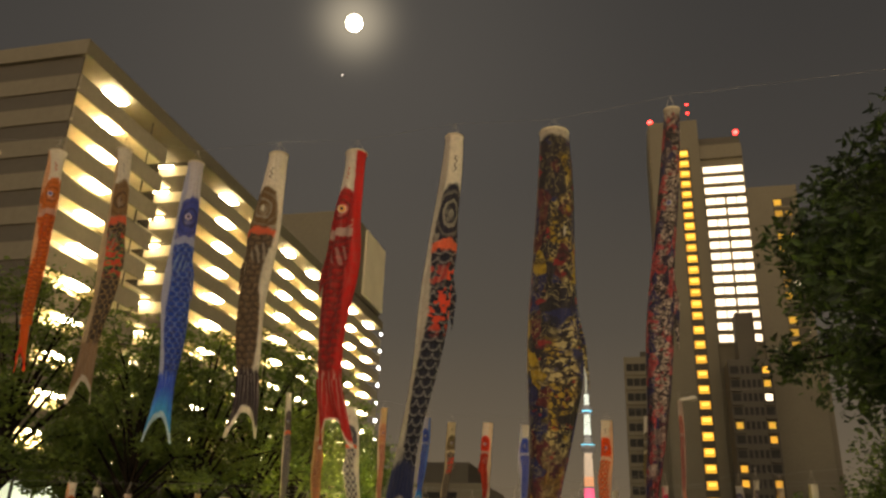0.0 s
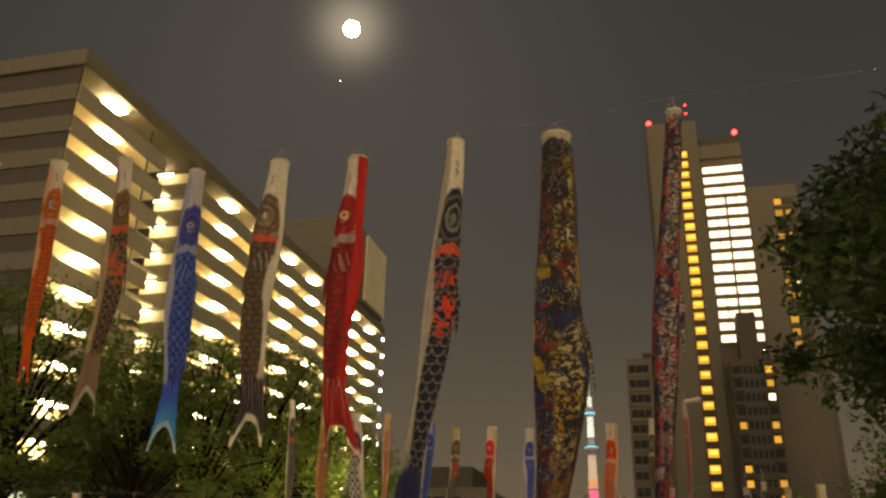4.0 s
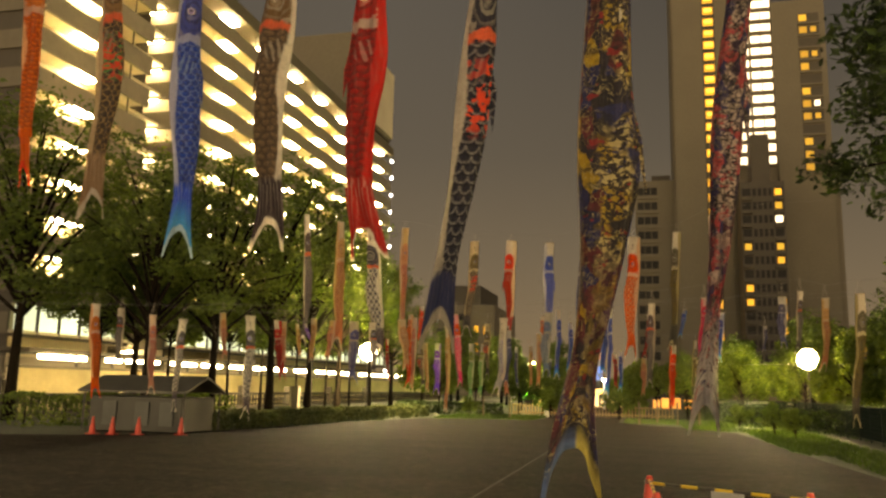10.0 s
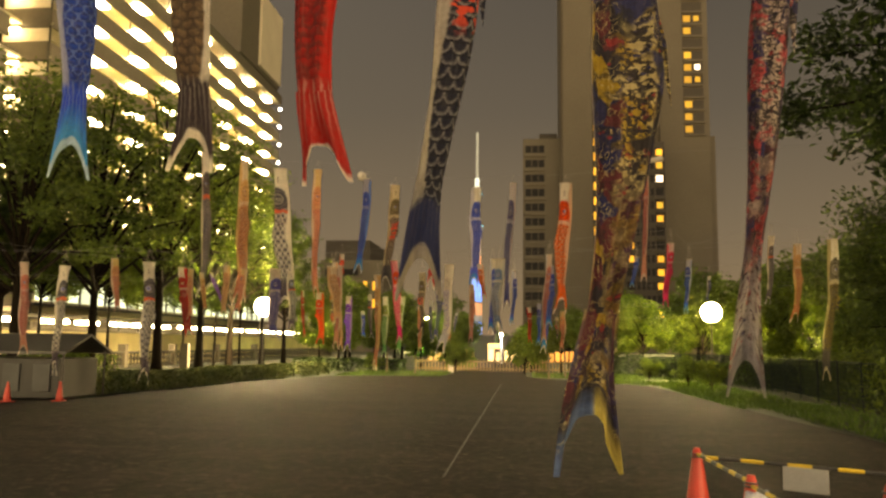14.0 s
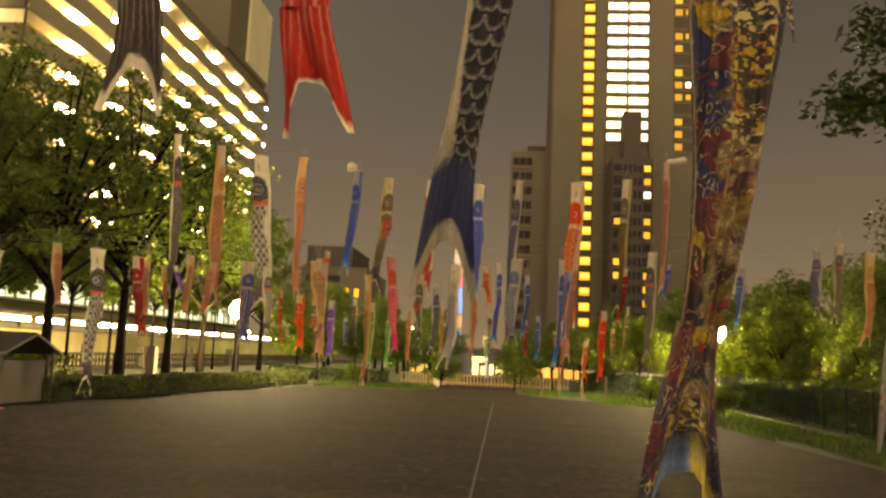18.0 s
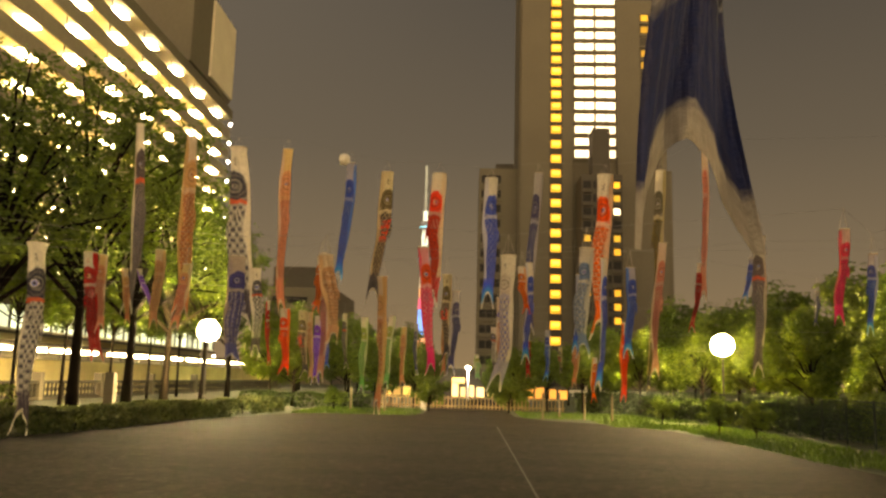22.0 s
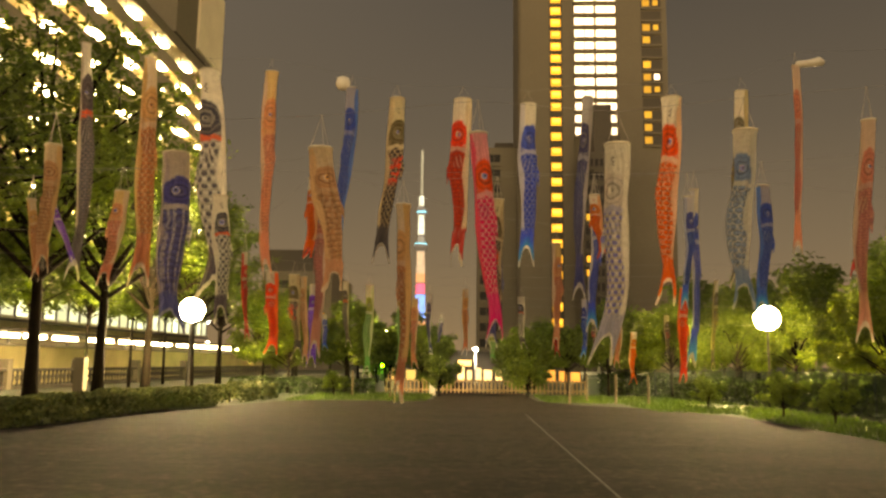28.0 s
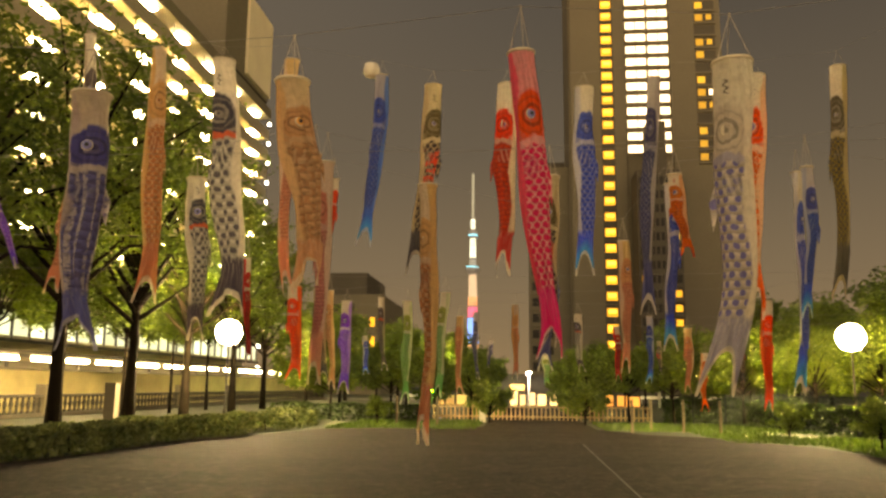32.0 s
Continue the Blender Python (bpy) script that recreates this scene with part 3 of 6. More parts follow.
def part(name, bm, material, parent=None, label="", smooth=False):
    """Links a bmesh as one mesh object under its thing or part."""
    me = bpy.data.meshes.new(name)
    bm.normal_update()
    bm.to_mesh(me)
    bm.free()
    if smooth:
        me.shade_smooth()
    return link_part(new(name, me), material, parent, label)


def pydata(name, verts, faces, material, parent=None, label="", smooth=False):
    me = bpy.data.meshes.new(name)
    me.from_pydata(verts, [], faces)
    if smooth:
        me.shade_smooth()
    return link_part(new(name, me), material, parent, label)


def empty(name, x=0, y=0, z=0, **tags):
    ob = new(name)
    ob.location = (x, y, z)
    return tagged(ob, **tags)


def add_box(bm, x0, y0, z0, x1, y1, z1, bevel=0.0):
    m = Matrix.Translation(((x0 + x1) / 2, (y0 + y1) / 2, (z0 + z1) / 2)) @ Matrix.Diagonal((x1 - x0, y1 - y0, z1 - z0, 1))
    r = bmesh.ops.create_cube(bm, size=1.0, matrix=m)
    if bevel:
        edges = list({e for v in r["verts"] for e in v.link_edges})
        bmesh.ops.bevel(bm, geom=edges, offset=bevel, segments=2, affect="EDGES", profile=0.6)


def box(x0, y0, z0, x1, y1, z1, bevel=0.0):
    bm = bmesh.new()
    add_box(bm, x0, y0, z0, x1, y1, z1, bevel)
    return bm


def add_tube(bm, path, radii, sides=8, cap=True):
    """A tube along a line of points, with one radius a point."""
    rings = []
    pts = [Vector(p) for p in path]
    for i, p in enumerate(pts):
        d = (pts[min(i + 1, len(pts) - 1)] - pts[max(i - 1, 0)]).normalized()
        s = d.cross(Vector((0, 0, 1)) if abs(d.z) < 0.9 else Vector((1, 0, 0))).normalized()
        w = d.cross(s)
        r = radii[i] if hasattr(radii, "__len__") else radii
        rings.append([bm.verts.new(p + r * (math.cos(a) * s + math.sin(a) * w)) for a in (2 * math.pi * k / sides for k in range(sides))])
    for a, b in zip(rings, rings[1:]):
        for k in range(sides):
            bm.faces.new((a[k], a[(k + 1) % sides], b[(k + 1) % sides], b[k]))
    if cap:
        bm.faces.new(rings[0][::-1])
        bm.faces.new(rings[-1])


def tube(path, radii, sides=8):
    bm = bmesh.new()
    add_tube(bm, path, radii, sides)
    return bm


def lathe(profile, sides=16, x=0, y=0):
    """A turned form from (radius, z) pairs."""
    bm = bmesh.new()
    rings = [[bm.verts.new((x + r * math.cos(2 * math.pi * k / sides), y + r * math.sin(2 * math.pi * k / sides), z)) for k in range(sides)] for r, z in profile]
    for a, b in zip(rings, rings[1:]):
        for k in range(sides):
            bm.faces.new((a[k], a[(k + 1) % sides], b[(k + 1) % sides], b[k]))
    bm.faces.new(rings[0][::-1])
    bm.faces.new(rings[-1])
    return bm


# ---------- ground ----------
ground = pydata("ground", [(-2600, -60, 0), (2600, -60, 0), (2600, 4000, 0), (-2600, 4000, 0)], [(0, 1, 2, 3)], M_GRASS_SOIL)
tagged(ground, "dark trodden turf and soil of a city park", "ground", kind="structure")
EDGE = [(-24, -40), (-24, 13), (-14.4, 18), (-12.2, 20.4), (-12.2, 24), (-11.5, 27), (-11.2, 32.2), (-10.1, 35), (-9.0, 39.2), (-3.6, 41.5), (-3.3, 80), (0.2, 80), (0.6, 41), (2.0, 38), (4.4, 36.6), (5.7, 33), (6.1, 28.5), (6.3, 24), (6.5, 20), (6.9, 14), (8.5, 6), (14, 0), (16, -40)]
bm = bmesh.new()
top = bm.faces.new([bm.verts.new((x, y, 0.035)) for x, y in EDGE])
side = bmesh.ops.extrude_face_region(bm, geom=[top])
for v in [g for g in side["geom"] if isinstance(g, bmesh.types.BMVert)]:
    v.co.z = -0.05
bmesh.ops.triangulate(bm, faces=bm.faces[:])
bmesh.ops.recalc_face_normals(bm, faces=bm.faces[:])
plaza = tagged(part("pavement", bm, M_ASPHALT), "worn dark asphalt square of the park", "pavement", kind="structure")
part("seam", box(-0.495, 9.0, 0.030, -0.465, 33.0, 0.0375), surface("pale_seam", (0.017, 0.014, 0.009), (0.009, 0.007, 0.005), 0.8, 1.0, 30.0), plaza, "thin pale seam line across the asphalt")


# ---------- buildings ----------
def balcony_block():
    """The long block with open lit galleries on every floor and a deep open stairwell between its two wings."""
    b = empty("apartment_block", -40, 72, 0, label="tall beige block with brightly lit open galleries on every floor", category="building")
    y1, step, base = 109.0, 2.62, 1.9

    def put(name, bm, mat, label="", parent=b):
        ob = part(name, bm, mat, parent, label)
        ob.location = (40, -72, 0) if parent is b else (0, 0, 0)
        return ob

    def wing(x0, y0, y9, floors, lamps):
        soffit = base + floors * step
        put("core_wall", box(-58, y0 + 0.1, 0, x0 - 1.9, y9, soffit + 0.02), M_GALLERY, "cream rendered gallery wall, coloured darker for inside shade")
        # thin sheet over the cream core, shade between the bands put into its colour
        put("end_wall", box(-58.05, y0 + 0.02, 0, x0 - 0.16, y0 + 0.09, soffit), M_CONC_DARK, "plain end wall, coloured dark for its shade")
        for k in range(floors):
            z = base + k * step
            put("gallery_floor", box(x0 - 1.95, y0, z - 0.2, x0 + 0.02, y9, z), M_CREAM)
            if k == 1:
                # the glazed floor over the garden wall
                put("sill_band", box(x0 - 0.12, y0, z - 0.42, x0 + 0.06, y9 - 0.02, z - 0.2, 0.02), M_CONC_DARK)
                put("head_band", box(x0 - 0.12, y0, z + 1.6, x0 + 0.06, y9 - 0.02, z + 2.1, 0.02), M_CONC_DARK)
                pane = y0 + 0.4
                while pane < y9 - 2:
                    put("lit_pane", box(x0 - 0.16, pane, z - 0.2, x0 - 0.10, pane + 1.75, z + 1.6), G_LOBBY, "cool white lit glazing")
                    put("mullion", box(x0 - 0.13, pane + 1.76, z - 0.2, x0 + 0.02, pane + 1.94, z + 1.6), M_METAL)
                    pane += 1.95
            else:
                put("parapet", box(x0 - 0.12, y0, z - 0.42, x0 + 0.06, y9 - 0.02, z + 1.02, 0.02), M_PARAPET, "concrete gallery parapet, coloured paler for lamp glow")
            put("end_band", box(-58.1, y0 - 0.12, z - 0.25, x0 - 0.14, y0 + 0.06, z + 1.05), M_CONC)
            y = lamps if k > 1 else 999
            while y < y9 - 1:
                put("gallery_light", box(x0 - 1.4, y - 1.05, z + step - 0.38, x0 - 0.5, y + 1.05, z + step - 0.21, 0.03), G_TUBE, "bright tube lamp")
                # glowing pane added on the wall to widen the lamp's bright patch
                put("lit_window", box(x0 - 1.91, y - 1.3, z + 0.95, x0 - 1.86, y + 1.3, z + 2.1), G_WALL_GLOW, "glowing pane added for lamp light on the wall")
                put("door", box(x0 - 1.91, y + 2.6, z, x0 - 1.85, y + 3.45, z + 2.0), M_CONC_DARK, "dark flat door")
                put("downpipe", box(x0 - 0.28, y + 4.2, z, x0 - 0.2, y + 4.28, z + step - 0.21), M_METAL)
                y += 7.4

    wing(-35.0, 37.2, 48.6, 13, 42.2)
    wing(-35.0, 53.6, y1, 13, 61.2)
    put("roof_slab", box(-58.4, 36.9, base + 13 * step, -34.8, y1 + 0.2, base + 13 * step + 1.3, 0.05), M_CONC, "heavy concrete roof edge")
    put("stairwell_wall", box(-58, 48.5, 0, -40.4, 53.7, base + 13 * step - 0.02), M_CREAM, "cream back wall of the open stairwell")
    put("penthouse", box(-50, 92, 37.6, -34.8, 107.5, 48.6, 0.1), M_CONC, "plain plant room")
    put("sign_panel", box(-34.8, 98.5, 38.2, -34.5, 107.4, 48.2), M_CREAM, "blank pale panel")
    for k in range(13):
        z = base + k * step
        put("landing_floor", box(-40.3, 48.7, z - 0.2, -37.2, 53.35, z), M_CREAM)
        # the short link between the wings, with its own lamp
        put("link_parapet", box(-40.0, 53.18, z - 0.42, -35.08, 53.36, z + 1.02, 0.02), M_CONC)
        put("link_wall", box(-38.9, 53.40, z + 1.1, -35.2, 53.46, z + step - 0.5), M_CREAM)
        put("stair_lamp", box(-38.6, 52.8, z + 1.85, -37.2, 53.0, z + 1.98, 0.04), G_STRIP, "glaring stair lamp")
        put("landing_lamp", lathe([(0.05, z + 1.5), (0.18, z + 1.6), (0.18, z + 1.85), (0.05, z + 1.95)], 10, -34.75, y1 - 0.6), G_COLD, "cold white landing lamp")
    return b


balcony_block()


def tower():
    b = empty("tower_block", 26, 200, 0, label="slender beige high-rise with a bright white window strip", category="building")
    off = (-26, -200, 0)

    def put(name, bm, mat, label=""):
        ob = part(name, bm, mat, b, label)
        ob.location = off
        return ob

    Y = 190.0
    put("left_shaft", box(9.6, Y, 0, 22.1, Y + 24, 115.5, 0.1), M_CONC, "plain concrete shaft")
    put("centre_shaft", box(22.1, Y + 0.8, 0, 32.6, Y + 24, 108.0, 0.1), M_CONC)
    put("right_shaft", box(32.6, Y, 0, 44.2, Y + 22, 94.5, 0.1), M_CONC)
    put("crown_beam", box(22.2, Y - 0.1, 103.6, 32.5, Y + 0.75, 106.0, 0.05), M_CONC)
    put("crown_cap", box(22.2, Y + 1.5, 108.05, 32.4, Y + 20, 110.4, 0.1), M_CONC_DARK, "dark plant storey")
    put("side_edge", box(9.2, Y + 1.0, 0, 9.62, Y + 22, 114.0), M_CONC)
    put("podium", box(44.2, Y + 2, 0, 45.8, Y + 20, 52.0, 0.1), M_CONC, "lower side wing")
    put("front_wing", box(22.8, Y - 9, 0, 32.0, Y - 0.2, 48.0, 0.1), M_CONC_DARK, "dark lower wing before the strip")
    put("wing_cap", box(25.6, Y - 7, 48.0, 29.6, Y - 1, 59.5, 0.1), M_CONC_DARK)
    zs = [54.6 + 3.0 * k for k in range(16)]
    for k, z in enumerate(zs):
        put("spandrel", box(22.3, Y + 0.35, z - 0.75, 32.4, Y + 0.79, z - 0.05), M_CONC)
        spans = ((22.6, 32.2),) if k > 12 else ((22.6, 27.1), (27.7, 32.2))
        for a, c in spans:
            put("lit_window", box(a, Y + 0.55, z, c, Y + 0.78, z + 1.75), G_WIN_WHITE, "bright white office window")
            put("mullion", box((a + c) / 2 - 0.09, Y + 0.45, z, (a + c) / 2 + 0.09, Y + 0.54, z + 2.0), M_CONC)
    # flat dark sheet on the face: the recess's shade is only its colour
    put("stair_recess", box(16.5, Y - 0.03, 4.0, 19.5, Y + 0.1, 107.0), M_CONC_DARK, "flat dark strip coloured as stairwell shade")
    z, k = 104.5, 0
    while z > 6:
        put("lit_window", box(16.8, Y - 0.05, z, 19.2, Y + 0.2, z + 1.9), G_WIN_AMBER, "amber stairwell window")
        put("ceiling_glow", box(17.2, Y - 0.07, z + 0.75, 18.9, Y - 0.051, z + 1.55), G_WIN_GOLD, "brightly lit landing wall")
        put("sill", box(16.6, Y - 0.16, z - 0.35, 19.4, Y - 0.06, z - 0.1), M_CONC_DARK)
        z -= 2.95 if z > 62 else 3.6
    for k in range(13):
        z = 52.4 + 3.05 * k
        # no hollow here, the balcony's shade is a dark sheet
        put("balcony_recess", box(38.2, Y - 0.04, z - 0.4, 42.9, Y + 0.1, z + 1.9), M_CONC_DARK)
        if k not in (3, 7, 10):
            put("lit_window", box(38.5, Y - 0.06, z, 40.2, Y + 0.2, z + 1.6), G_WIN_DIM, "dim yellow window")
        if k in (4, 5, 9, 11):
            put("lit_window", box(41.0, Y - 0.06, z + 0.2, 42.2, Y + 0.2, z + 1.5), G_WIN_DIM if k != 5 else G_WIN_WHITE, "dim yellow window")
        put("balcony_edge", box(38.2, Y - 0.5, z - 0.9, 42.9, Y - 0.05, z - 0.45), M_CONC)
    rnd = random.Random(4)
    for k in range(15):
        z = 2.0 + 3.05 * k
        for x in (23.1, 29.7):
            put("balcony", box(x, Y - 9.7, z - 1.0, x + 2.0, Y - 9.02, z - 0.1, 0.03), M_CONC_DARK)
            lit = rnd.random()
            put("window_band", box(x + 0.1, Y - 9.06, z, x + 1.9, Y - 8.9, z + 1.75), M_GLASS_DARK)
            if lit < (0.35 if x < 25 else 0.72):
                put("lit_window", box(x + 0.3, Y - 9.14, z + 0.1, x + 1.7, Y - 9.07, z + 1.5), G_WIN_WHITE if lit < 0.10 else G_WIN_AMBER if lit < 0.3 else G_WIN_DIM)
        for x in (25.4, 26.5, 27.6, 28.7):
            put("window_band", box(x, Y - 9.06, z, x + 0.75, Y - 8.9, z + 1.7), M_GLASS_DARK)
    for x, z in ((10.2, 115.5), (31.8, 110.4)):
        put("beacon_pole", tube([(x, Y + 2, z - 0.2), (x, Y + 2, z + 1.0)], 0.12), M_METAL)
        bm = bmesh.new()
        bmesh.ops.create_icosphere(bm, subdivisions=2, radius=0.65, matrix=Matrix.Translation((x, Y + 2, z + 1.4)))
        put("beacon", bm, G_RED, "red aircraft warning lamp")
    put("mast", tube([(20.5, Y + 6, 115.4), (20.5, Y + 6, 124)], (0.3, 0.12)), M_METAL, "thin mast with red lamps")
    for z in (117.5, 121.0, 123.8):
        put("mast_lamp", lathe([(0.1, z), (0.34, z + 0.2), (0.1, z + 0.5)], 8, 20.5, Y + 6), G_RED)


tower()


def slab_block():
    b = empty("slab_building", 5, 205, 0, label="mid-rise block with dark strip windows beside a blank wall", category="building")
    off = (-5, -205, 0)

    def put(name, bm, mat, label=""):
        ob = part(name, bm, mat, b, label)
        ob.location = off

    put("body", box(-0.1, 195, 0, 9.9, 215, 52.7, 0.1), M_CONC)
    put("roof_box", box(4.0, 199, 52.7, 8.5, 209, 55.0, 0.1), M_CONC_DARK)
    put("wing", box(9.9, 198, 0, 13.5, 214, 47.0), M_CONC)
    for k in range(14):
        z = 1.6 + 3.65 * k
        put("window_band", box(0.5, 194.92, z, 5.2, 195.1, z + 1.9), M_GLASS_DARK, "dark strip window")
        put("balcony_edge", box(0.2, 194.5, z - 1.0, 5.5, 194.98, z - 0.1, 0.03), M_CONC)
        for x in (2.0, 3.6):
            put("mullion", box(x, 194.86, z, x + 0.14, 194.91, z + 1.9), M_CONC)


slab_block()


def low_hall():
    b = empty("low_building", -33, 160, 0, label="low beige hall with a dark storey on its roof", category="building")
    off = (33, -160, 0)

    def put(name, bm, mat, label=""):
        ob = part(name, bm, mat, b, label)
        ob.location = off

    put("body", box(-39, 150, 0, -26.5, 175, 17.5, 0.1), M_CONC)
    put("roof_storey", box(-38.3, 151, 17.5, -29.5, 170, 21.5, 0.1), M_CONC_DARK, "dark roof storey")
    for k in range(3):
        for x in (-30.5, -28.6):
            put("lit_window", box(x, 149.9, 5 + 3.4 * k, x + 0.8, 150.05, 6.6 + 3.4 * k), G_WIN_AMBER)
    for k in range(5):
        put("window_band", box(-38, 149.92, 2.5 + 3 * k, -31.5, 150.05, 3.8 + 3 * k), M_GLASS_DARK)


low_hall()


def broadcast_tower():
    b = empty("broadcast_tower", -143, 2346, 0, label="very tall tapering broadcast tower lit in white, pink and blue", category="tower")
    cols = {"white": glow("tower_white", (0.85, 1.0, 0.95), 1.1), "blue": glow("tower_blue", (0.10, 0.30, 1.0), 2.0), "cyan": glow("tower_cyan", (0.12, 0.65, 1.0), 2.6),
            "pink": glow("tower_pink", (1.0, 0.12, 0.30), 1.4), "orange": glow("tower_orange", (1.0, 0.45, 0.22), 0.9), "dim": glow("tower_dim", (0.7, 0.75, 0.75), 0.2), "warm": glow("tower_warm", (1.0, 0.80, 0.62), 0.55), "mast": glow("tower_mast", (0.92, 1.0, 0.86), 0.20), "grey": M_STEEL_PALE}

    def r_at(z):
        return 27 - 12.5 * min(1, z / 350) if z < 350 else 14.5 - 4 * (z - 350) / 100 if z < 450 else 9.5 if z < 497 else 5.0

    z = 0.0
    bands = [(0, 28, "grey"), (28, 68, "blue"), (68, 86, "dim"), (86, 122, "orange"), (126, 200, "blue"), (203, 232, "pink"), (236, 262, "orange"), (262, 330, "warm"), (341, 352, "cyan"), (356, 372, "dim"), (378, 438, "white"), (443, 452, "cyan"), (464, 495, "white"), (499, 560, "mast"), (562, 634, "mast")]
    for z0, z1, c in bands:
        n = max(2, int((z1 - z0) / 5.5))
        prof = []
        for k in range(n):
            a, h = z0 + (z1 - z0) * k / n, (z1 - z0) / n
            r = r_at(a) * (1.3 if c == "cyan" else 0.72)
            prof += [(r * 0.25, a), (r, a + h * 0.02), (r, a + h * 0.5), (r * 0.25, a + h * 0.52)]
        bm = lathe(prof, 14)
        part("lit_section", bm, cols[c], b)
    part("shaft", lathe([(20, 0), (8, 340), (6, 480), (2.5, 500), (1.6, 636)], 12), M_STEEL_PALE, b)
    for z0, r in ((338, 20), (446, 14)):
        part("observation_deck", lathe([(r * 0.6, z0 - 12), (r, z0), (r, z0 + 9), (r * 0.7, z0 + 13)], 20), M_STEEL_PALE, b, "ring-shaped observation deck")


broadcast_tower()


def moon():
    bm = bmesh.new()
    bmesh.ops.create_icosphere(bm, subdivisions=4, radius=27)
    ob = part("moon", bm, G_MOON, None, smooth=True)
    ob.location = MOON * 2700
    tagged(ob, "bright full moon in thin haze", "moon", kind="structure")
    bm = bmesh.new()
    bmesh.ops.create_icosphere(bm, subdivisions=2, radius=1.5)
    st = part("planet", bm, G_MOON, None)
    st.location = Vector((-1278, 3000, 2172)).normalized() * 2700
    tagged(st, "small bright planet below the moon", "planet", kind="structure")


moon()


# ---------- park lamps ----------
def park_lamp(x, y, z=3.6, watts=LAMP_WATTS):
    b = empty("park_lamp", x, y, 0, label="black park lamp post with a glaring round globe", category="lamp post", group="park lamps")
    part("base", lathe([(0.16, 0), (0.16, 0.06), (0.10, 0.10), (0.085, 0.55), (0.06, 0.60)], 12), M_METAL, b)
    part("pole", lathe([(0.05, 0.58), (0.042, z - 0.38)], 10), M_METAL, b)
    part("collar", lathe([(0.05, z - 0.50), (0.10, z - 0.48), (0.24, z - 0.46), (0.25, z - 0.43), (0.10, z - 0.43)], 16), M_METAL, b)
    bm = bmesh.new()
    # radius beyond a real globe's, the lamp's glare is put into the size
    bmesh.ops.create_uvsphere(bm, u_segments=20, v_segments=12, radius=0.52, matrix=Matrix.Translation((0, 0, z + 0.02)))
    g = part("globe", bm, G_GLOBE, b, "glowing frosted glass globe, oversized for its glare", smooth=True)
    g.visible_shadow = False
    lamp_light(x, y, z, watts)


park_lamp(-14.0, 42.4, 3.6, 9600)
park_lamp(10.3, 42.4, 3.5, 8600)
# two unseen lamps, added beside the square to light the carps' fronts
park_lamp(-19.0, 8.0, 3.6, 600)
park_lamp(11.0, -3.0, 3.6, 1900)


# ---------- carp streamers ----------
WORDS = {"collage": "dark many-coloured scribbled", "dark_collage": "dark purple scribbled", "black_red": "black and red spotted", "patchwork": "brown scaled", "dotted": "black and white dotted",
         "grey_black": "grey and black", "blue_plain": "deep blue", "yellow_black": "black and yellow", "cream_red": "red and cream", "blue_white": "blue and white", "orange_white": "orange and white",
         "orange_red": "orange-red", "black_gold": "black and gold", "faded_pink": "faded pink", "stripe_blue": "blue striped", "white_blue": "white and blue dotted"}


